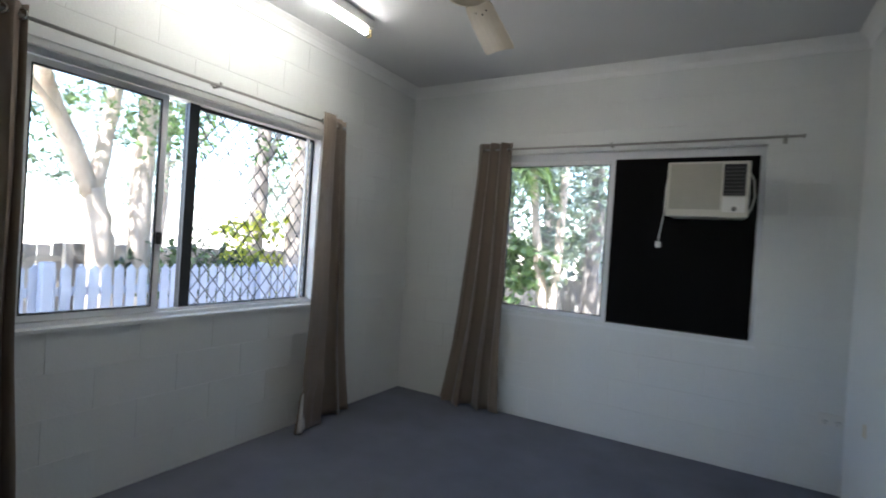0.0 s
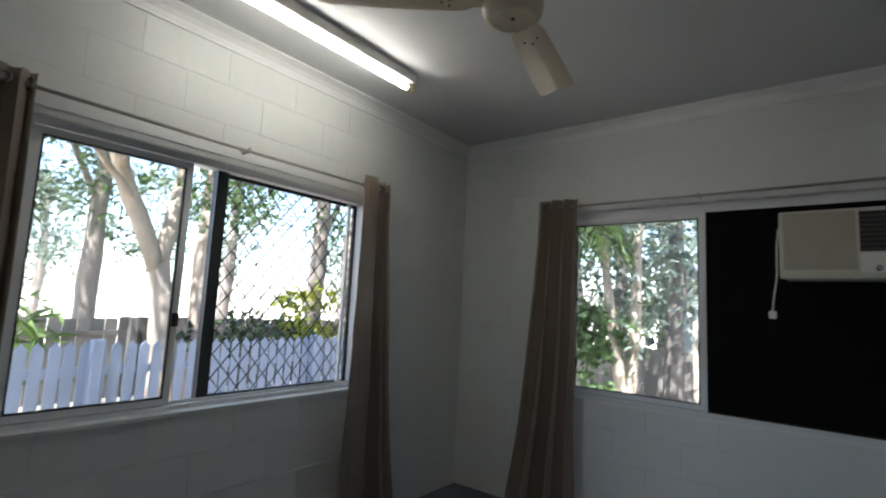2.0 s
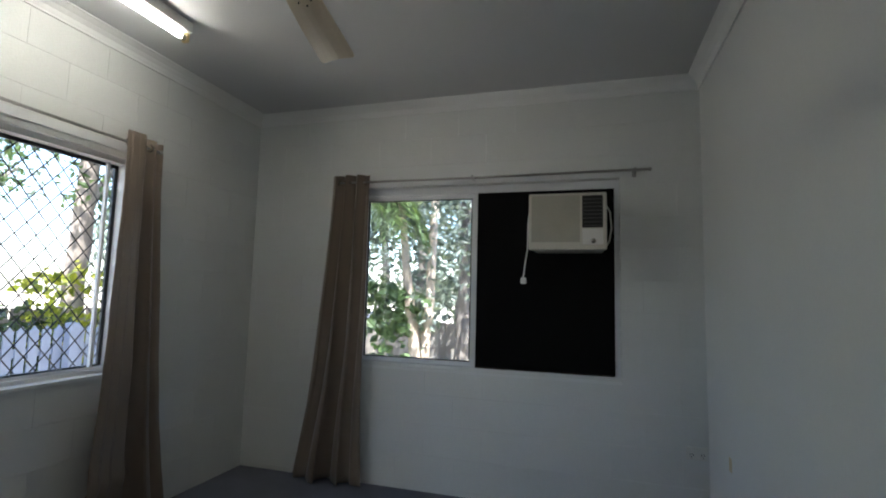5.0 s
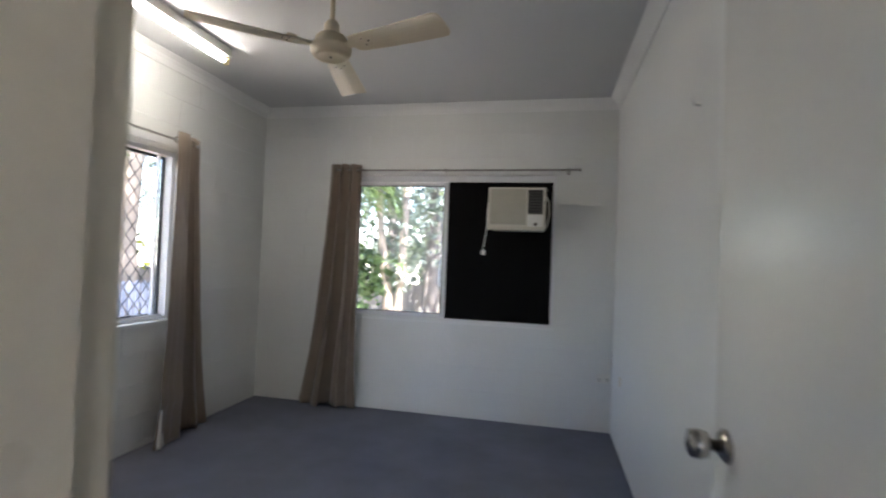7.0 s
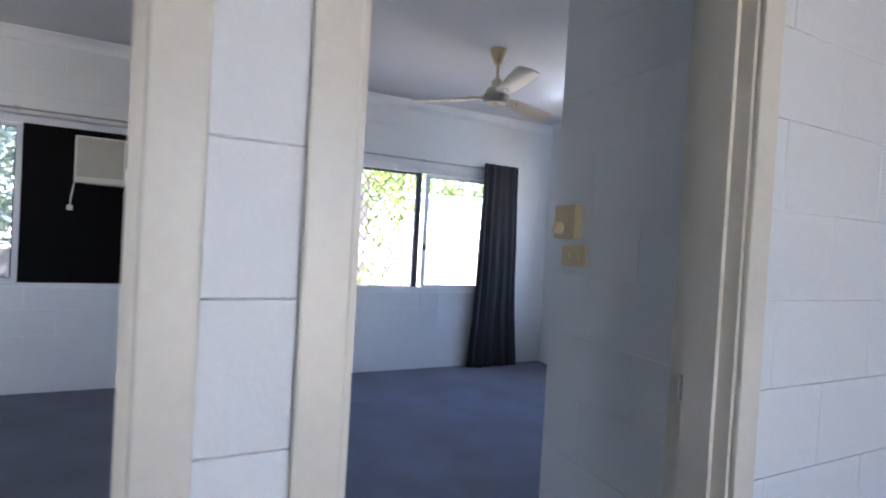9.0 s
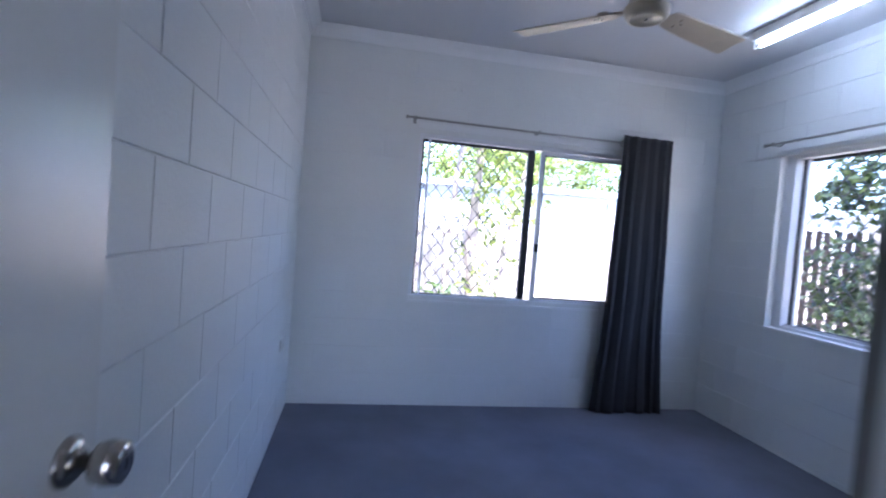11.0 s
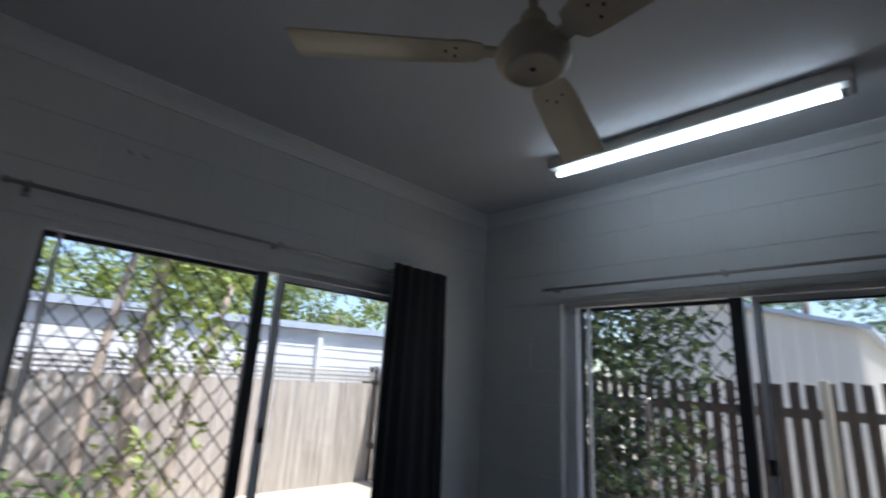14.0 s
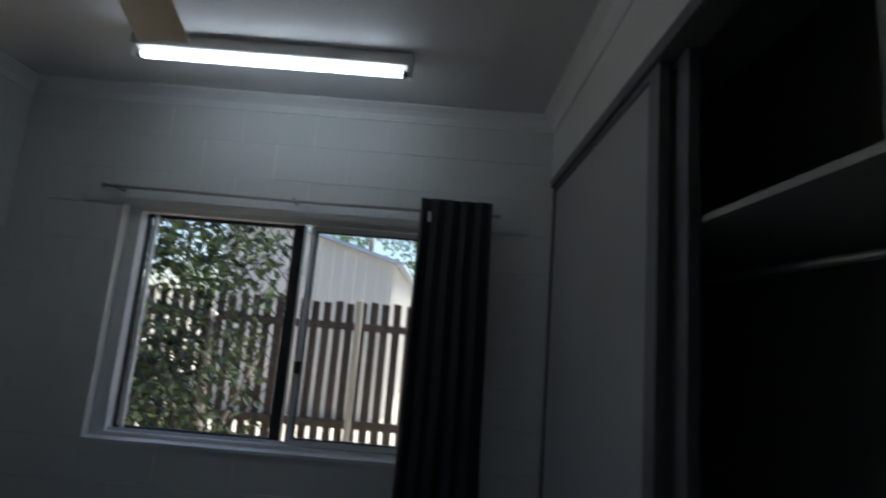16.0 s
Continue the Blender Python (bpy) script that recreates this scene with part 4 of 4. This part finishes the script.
# ---- trees and shrubs ----
def leaf_cloud(clumps, size, mat_mesh_name, mat, rng, per, narrow=0.45):
    """Many small bent leaves scattered round the given clump centres (x, y, z, radius)."""
    verts, faces = [], []
    for cx, cy, cz, r in clumps:
        for _ in range(int(per * r * r * 10)):
            d = Vector((rng.gauss(0, 1), rng.gauss(0, 1), rng.gauss(0, 0.8)))
            p = Vector((cx, cy, cz)) + d.normalized() * r * rng.uniform(0.25, 1.0) ** 0.6
            a = Vector((rng.gauss(0, 1), rng.gauss(0, 1), rng.gauss(-0.4, 0.7))).normalized()
            s = a.cross(Vector((rng.gauss(0, 1), rng.gauss(0, 1), rng.gauss(0, 1)))).normalized()
            l = size * rng.uniform(0.6, 1.3)
            n = a.cross(s) * l * 0.12
            i = len(verts)
            verts += [p, p + a * l * 0.5 + s * l * narrow * 0.5 + n, p + a * l, p + a * l * 0.5 - s * l * narrow * 0.5 + n]
            faces += [(i, i + 1, i + 2), (i, i + 2, i + 3)]
    me = bpy.data.meshes.new(mat_mesh_name)
    me.from_pydata([tuple(v) for v in verts], [], faces)
    me.materials.append(mat)
    return me


def tree(name, label, x, y, trunk, limbs, clumps, leaf, bark, leaf_mat, seed, per=40, narrow=0.45):
    """trunk and limbs: lists of (points, radii) relative to the foot."""
    rng = random.Random(seed)
    ob = thing(name, label, "tree" if name != "shrub" else "shrub", at=pose(x, y, GZ))
    for pts, radii in [trunk] + limbs:
        fine, rr = [], []
        for (p, q), (a, b) in zip(zip(pts, pts[1:]), zip(radii, radii[1:])):
            for k in range(5):
                w = k / 5
                v = Vector(p).lerp(Vector(q), w) + Vector((rng.uniform(-1, 1), rng.uniform(-1, 1), 0)) * a * 0.12
                fine.append(tuple(v))
                rr.append((a + (b - a) * w) * rng.uniform(0.92, 1.08))
        fine.append(pts[-1])
        rr.append(radii[-1])
        part("trunk" if pts is trunk[0] else "limb", sweep(fine, rr, 10), bark, ob, smooth=True)
    me = leaf_cloud(clumps, leaf, "crown", leaf_mat, rng, per, narrow)
    crown = part("crown", me, None, ob)
    return ob


def puffs(rng, n, cx, cy, z0, z1, spread, r0, r1):
    out = []
    for _ in range(n):
        a, d = rng.uniform(0, 2 * math.pi), spread * 1.6 * rng.random() ** 0.6
        out.append((cx + d * math.cos(a), cy + d * math.sin(a), rng.uniform(z0, z1), rng.uniform(r0, r1)))
    return out


def palm(x, y, height):
    """A palm: ringed stem and arching fronds, each a rib with two rows of drooping leaflets."""
    rng = random.Random(19)
    ob = thing("palm_tree", "green palm with arching fronds of long drooping leaflets", "palm tree", at=pose(x, y, GZ))
    part("trunk", sweep([(0.02 * math.sin(k), 0, height * k / 12) for k in range(13)], [0.085 - 0.002 * k + 0.006 * (k % 2) for k in range(13)], 12), M_DARKBARK, ob, smooth=True)
    for f in range(17):
        turn, rise, long = 2 * math.pi * f / 17 + rng.uniform(-0.15, 0.15), rng.uniform(0.1, 1.15), rng.uniform(1.0, 1.5)
        out, side = Vector((math.cos(turn), math.sin(turn), 0)), Vector((-math.sin(turn), math.cos(turn), 0))
        rib = [out * (long * k * (1 - 0.25 * k)) + Vector((0, 0, height + long * (rise * k - (rise + 0.45) * k * k))) for k in (i / 9 for i in range(10))]
        part("frond_rib", sweep([tuple(p) for p in rib], [0.012 - 0.001 * i for i in range(10)], 5), M_LEAF2, ob)
        verts, faces = [], []
        for i in range(46):
            k = 0.15 + 0.85 * i / 46
            a = rib[int(k * 9)].lerp(rib[min(9, int(k * 9) + 1)], k * 9 - int(k * 9))
            for s in (-1, 1):
                l = 0.42 * (1 - 0.6 * abs(k - 0.45)) * rng.uniform(0.85, 1.1)
                tip = a + side * s * l * 0.75 + out * l * 0.45 + Vector((0, 0, -l * rng.uniform(0.25, 0.75)))
                mid, w = a.lerp(tip, 0.45) + Vector((0, 0, 0.03)), out * 0.013
                n = len(verts)
                verts += [a - w * 0.4, a + w * 0.4, mid + w, mid - w, tip]
                faces += [(n, n + 1, n + 2, n + 3), (n + 3, n + 2, n + 4)]
        me = bpy.data.meshes.new("frond")
        me.from_pydata([tuple(v) for v in verts], [], faces)
        me.materials.append(M_LEAF)
        part("frond", me, None, ob)


rt = random.Random(77)
# west side, seen through the wide window
# Its longest limb and second leaf cluster are unseen, added to dapple the fence.
tree("gum_tree", "leaning pale gum tree with a forked trunk", -7.0, 2.99, ([(0, 0, 0), (0.02, -0.02, 1.2), (0.0, -0.15, 1.9)], [0.2, 0.16, 0.14]), [([(0, -0.15, 1.8), (0.1, -0.75, 3.0), (0.2, -1.3, 4.6)], [0.13, 0.11, 0.07]), ([(0, -0.15, 1.8), (-0.1, 0.1, 3.2), (0.1, 0.2, 5.2)], [0.12, 0.09, 0.06]), ([(0.1, -0.6, 2.7), (0.5, -1.3, 3.3)], [0.06, 0.03]), ([(0.1, -0.75, 3.0), (1.0, -1.3, 4.4), (2.0, -1.8, 5.0)], [0.08, 0.05, 0.03])], puffs(rt, 38, 0, -0.9, 2.4, 6.2, 1.5, 0.25, 0.55) + puffs(rt, 46, 1.8, -1.6, 3.9, 5.8, 1.5, 0.3, 0.55), 0.12, M_BARK, M_LEAF, 1)
tree("gum_tree", "straight dark-barked gum tree beyond the pickets", -8.6, 2.5, ([(0, 0, 0), (0.05, -0.02, 2.0), (0.0, 0.1, 5.0)], [0.17, 0.14, 0.1]), [([(0, 0, 2.8), (0.6, -0.8, 4.0)], [0.06, 0.03])], puffs(rt, 20, 0, -1.2, 1.9, 5.0, 1.3, 0.3, 0.6), 0.12, M_DARKBARK, M_LEAF, 2)
tree("gum_tree", "tall pale gum tree beyond the picket fence", -7.0, 3.45, ([(0, 0, 0), (-0.02, 0.02, 2.0), (0.02, 0.1, 5.6)], [0.17, 0.14, 0.1]), [], puffs(rt, 22, 0, 0.4, 2.7, 6.2, 1.2, 0.25, 0.5), 0.13, M_BARK, M_LEAF, 3)
tree("gum_tree", "grey rough-barked gum tree beyond the fence", -7.03, 5.5, ([(0, 0, 0), (0.04, 0.0, 2.0), (0.0, 0.15, 5.6)], [0.17, 0.145, 0.1]), [([(0, 0, 2.4), (-0.3, 0.9, 3.9)], [0.08, 0.04])], puffs(rt, 18, 0, 0, 2.6, 5.8, 1.5, 0.25, 0.55), 0.13, M_DARKBARK, M_LEAF, 4)
tree("shrub", "dark leafy shrub over the picket fence", -6.4, 4.15, ([(0, 0, 0), (0, 0, 0.5)], [0.05, 0.03]), [], puffs(rt, 16, 0, 0, 0.4, 1.15, 0.55, 0.22, 0.38), 0.17, M_DARKBARK, M_LEAFDARK, 5, per=45)
tree("shrub", "bright yellow-green leafy shrub by the fence", -6.4, 5.15, ([(0, 0, 0), (0, 0, 0.5)], [0.05, 0.03]), [], puffs(rt, 18, 0, 0, 0.4, 1.6, 0.5, 0.22, 0.4), 0.15, M_DARKBARK, M_LEAFYELLOW, 6, per=45, narrow=0.6)
tree("shrub", "spiky green shrub behind the picket fence", -6.6, 1.2, ([(0, 0, 0), (0, 0, 0.5)], [0.04, 0.03]), [], puffs(rt, 10, 0, 0, 0.5, 1.2, 0.3, 0.2, 0.32), 0.3, M_DARKBARK, M_LEAF2, 7, per=25, narrow=0.15)
for k, (x, y) in enumerate(((-19, -4), (-22, 3), (-21, 9), (-19, 17), (-28, 6), (-26, 22), (-30, -2))):
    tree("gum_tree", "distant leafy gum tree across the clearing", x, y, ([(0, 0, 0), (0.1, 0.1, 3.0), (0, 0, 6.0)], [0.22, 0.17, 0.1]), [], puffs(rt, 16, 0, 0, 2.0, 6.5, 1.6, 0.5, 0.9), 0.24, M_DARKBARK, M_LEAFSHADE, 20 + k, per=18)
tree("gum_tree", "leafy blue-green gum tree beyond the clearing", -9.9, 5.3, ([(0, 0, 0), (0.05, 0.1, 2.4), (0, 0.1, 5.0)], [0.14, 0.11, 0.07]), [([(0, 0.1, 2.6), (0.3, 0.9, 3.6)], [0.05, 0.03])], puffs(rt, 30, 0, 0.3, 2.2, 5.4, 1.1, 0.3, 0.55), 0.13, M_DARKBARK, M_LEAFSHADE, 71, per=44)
tree("gum_tree", "leafy gum tree shading the picket fence", -8.4, 1.5, ([(0, 0, 0), (0.05, 0.1, 2.4), (0, 0.1, 5.0)], [0.12, 0.1, 0.06]), [], puffs(rt, 26, 0, 0, 2.0, 5.0, 1.0, 0.3, 0.55), 0.13, M_DARKBARK, M_LEAFSHADE, 72, per=50)
tree("gum_tree", "stout flaky-barked gum tree near the fence", -6.0, 5.54, ([(0, 0, 0), (0.02, 0.0, 2.0), (0.05, 0.1, 5.0)], [0.24, 0.2, 0.16]), [([(0.02, 0, 2.6), (0.3, 0.7, 4.0)], [0.09, 0.05])], puffs(random.Random(52), 20, 0, 0.2, 3.4, 5.6, 0.9, 0.3, 0.5), 0.13, M_BARK, M_LEAF, 74)
rs = random.Random(41)
# Never in view: this tree is added so its high crown shades the pickets.
tree("gum_tree", "unseen broad leafy tree added to shade the picket fence", -4.5, -2.3, ([(0, 0, 0), (0.05, 0.1, 2.0), (0, 0.3, 3.6)], [0.2, 0.16, 0.1]), [([(0.03, 0.2, 2.8), (0.1, 1.8, 4.0), (-0.1, 3.6, 4.4)], [0.09, 0.06, 0.03]), ([(0.03, 0.2, 3.0), (-0.7, 1.2, 4.1), (-1.0, 3.0, 4.6)], [0.07, 0.05, 0.03])], [(rs.uniform(-1.3, 0.9), rs.uniform(0.2, 6.2), rs.uniform(3.75, 5.0), rs.uniform(0.38, 0.6)) for _ in range(58)], 0.21, M_DARKBARK, M_LEAF, 73, per=32)
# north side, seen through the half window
# The third leaf cluster is unseen, added overhead to shade the yard.
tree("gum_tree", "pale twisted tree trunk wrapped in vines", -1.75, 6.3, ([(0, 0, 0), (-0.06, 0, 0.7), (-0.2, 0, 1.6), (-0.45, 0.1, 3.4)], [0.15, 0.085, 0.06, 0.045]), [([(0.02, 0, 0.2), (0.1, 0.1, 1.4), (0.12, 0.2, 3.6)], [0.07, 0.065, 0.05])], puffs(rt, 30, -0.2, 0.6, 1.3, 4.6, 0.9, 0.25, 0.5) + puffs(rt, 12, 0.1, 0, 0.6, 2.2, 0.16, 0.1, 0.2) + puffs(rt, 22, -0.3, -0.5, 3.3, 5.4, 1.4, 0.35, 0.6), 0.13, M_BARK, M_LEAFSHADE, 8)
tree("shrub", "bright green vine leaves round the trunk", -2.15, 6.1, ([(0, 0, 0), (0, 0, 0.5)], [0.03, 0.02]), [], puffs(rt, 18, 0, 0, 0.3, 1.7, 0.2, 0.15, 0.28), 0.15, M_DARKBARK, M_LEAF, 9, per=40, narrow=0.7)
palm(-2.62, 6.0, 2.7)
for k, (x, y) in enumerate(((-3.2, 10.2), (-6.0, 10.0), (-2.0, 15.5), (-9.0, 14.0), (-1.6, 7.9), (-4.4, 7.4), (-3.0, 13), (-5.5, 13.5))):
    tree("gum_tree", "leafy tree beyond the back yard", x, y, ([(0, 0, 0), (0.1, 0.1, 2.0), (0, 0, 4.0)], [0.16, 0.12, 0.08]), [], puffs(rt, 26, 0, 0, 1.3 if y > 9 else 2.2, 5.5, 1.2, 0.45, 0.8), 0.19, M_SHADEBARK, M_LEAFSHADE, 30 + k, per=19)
solid("timber_gate_post", soft_box((-0.09, 0.09, -0.05, 0.05, 0, 1.45), 0.01), M_PALING, "grey weathered timber board post", "post", at=pose(-1.0, 6.9, GZ))
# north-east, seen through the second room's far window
# Top leaf cluster is unseen, added to throw shade on the paling fence.
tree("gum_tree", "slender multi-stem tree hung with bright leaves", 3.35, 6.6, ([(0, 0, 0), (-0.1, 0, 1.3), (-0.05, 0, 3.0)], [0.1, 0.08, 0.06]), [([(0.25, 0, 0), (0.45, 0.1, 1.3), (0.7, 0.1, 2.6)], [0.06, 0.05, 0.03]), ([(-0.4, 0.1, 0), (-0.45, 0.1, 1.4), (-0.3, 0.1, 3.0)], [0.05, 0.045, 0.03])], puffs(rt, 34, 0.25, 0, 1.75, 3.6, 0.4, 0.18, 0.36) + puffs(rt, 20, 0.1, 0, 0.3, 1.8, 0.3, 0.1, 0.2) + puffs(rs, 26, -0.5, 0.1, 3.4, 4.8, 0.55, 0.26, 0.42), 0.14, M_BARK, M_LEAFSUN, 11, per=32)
tree("shrub", "low green shrub at the fence foot", 2.5, 6.8, ([(0, 0, 0), (0, 0, 0.3)], [0.03, 0.02]), [], puffs(rt, 8, 0, 0, 0.1, 0.6, 0.4, 0.15, 0.3), 0.16, M_DARKBARK, M_LEAF2, 12, per=35)
for k, (x, y) in enumerate(((3, 18), (5.2, 20), (7.5, 19), (10, 19.5), (13, 18.5), (0, 19))):
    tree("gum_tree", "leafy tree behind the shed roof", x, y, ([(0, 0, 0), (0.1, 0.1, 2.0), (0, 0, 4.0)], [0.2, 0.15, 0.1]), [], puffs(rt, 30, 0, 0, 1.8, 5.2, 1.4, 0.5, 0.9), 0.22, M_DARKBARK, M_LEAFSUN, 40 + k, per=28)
# east side
tree("shrub", "large dark glossy-leaved shrub outside the window", 5.95, 2.75, ([(0, 0, 0), (0.05, 0.02, 0.8), (0, 0, 1.6)], [0.05, 0.04, 0.02]), [([(0, 0, 0.3), (0.1, -0.4, 1.3)], [0.025, 0.012]), ([(0, 0, 0.3), (-0.1, 0.4, 1.5)], [0.025, 0.012])], puffs(rt, 46, 0, 0.1, 0.3, 2.5, 0.3, 0.2, 0.34) + puffs(rs, 26, 0.05, 0.35, 0.2, 2.6, 0.32, 0.2, 0.32), 0.105, M_DARKBARK, M_LEAFDARK, 13, per=56, narrow=0.5)
for k, (x, y) in enumerate(((21, 0), (22, 4), (22, 8.5), (21, -5))):
    tree("gum_tree", "leafy tree beyond the garden shed", x, y, ([(0, 0, 0), (0.1, 0.1, 3.0), (0, 0, 5.0)], [0.2, 0.15, 0.1]), [], puffs(rt, 28, 0, 0, 2.0, 7.0, 1.6, 0.6, 1.0), 0.24, M_DARKBARK, M_LEAF, 50 + k, per=16)
for k in range(7):
    x, y = -6.5 + k * 1.15, 9.4 + 0.35 * (k % 2)
    tree("shrub", "grey-green hedge shrub along the low fence, coloured for shade and haze", x, y, ([(0, 0, 0), (0, 0, 0.6)], [0.05, 0.03]), [], puffs(rt, 14, 0, 0, 0.2, 1.5 + 0.3 * (k % 3), 0.38, 0.25, 0.45), 0.15, M_DARKBARK, M_LEAFSHADE, 60 + k, per=20)

# ---- courses of blocks on the walls ----
lay_blocks()

# ---- repeats of one kind belong together ----
kinds = {}
for ob in list(scene.objects):
    if ob.parent is None and "category" in ob and ob.get("kind", "") != "structure":
        kinds.setdefault(ob.name.split(".")[0], []).append(ob)
for name, same in kinds.items():
    if len(same) > 1:
        for ob in same:
            tagged(ob, group=name.replace("_", " ") + " of this place")
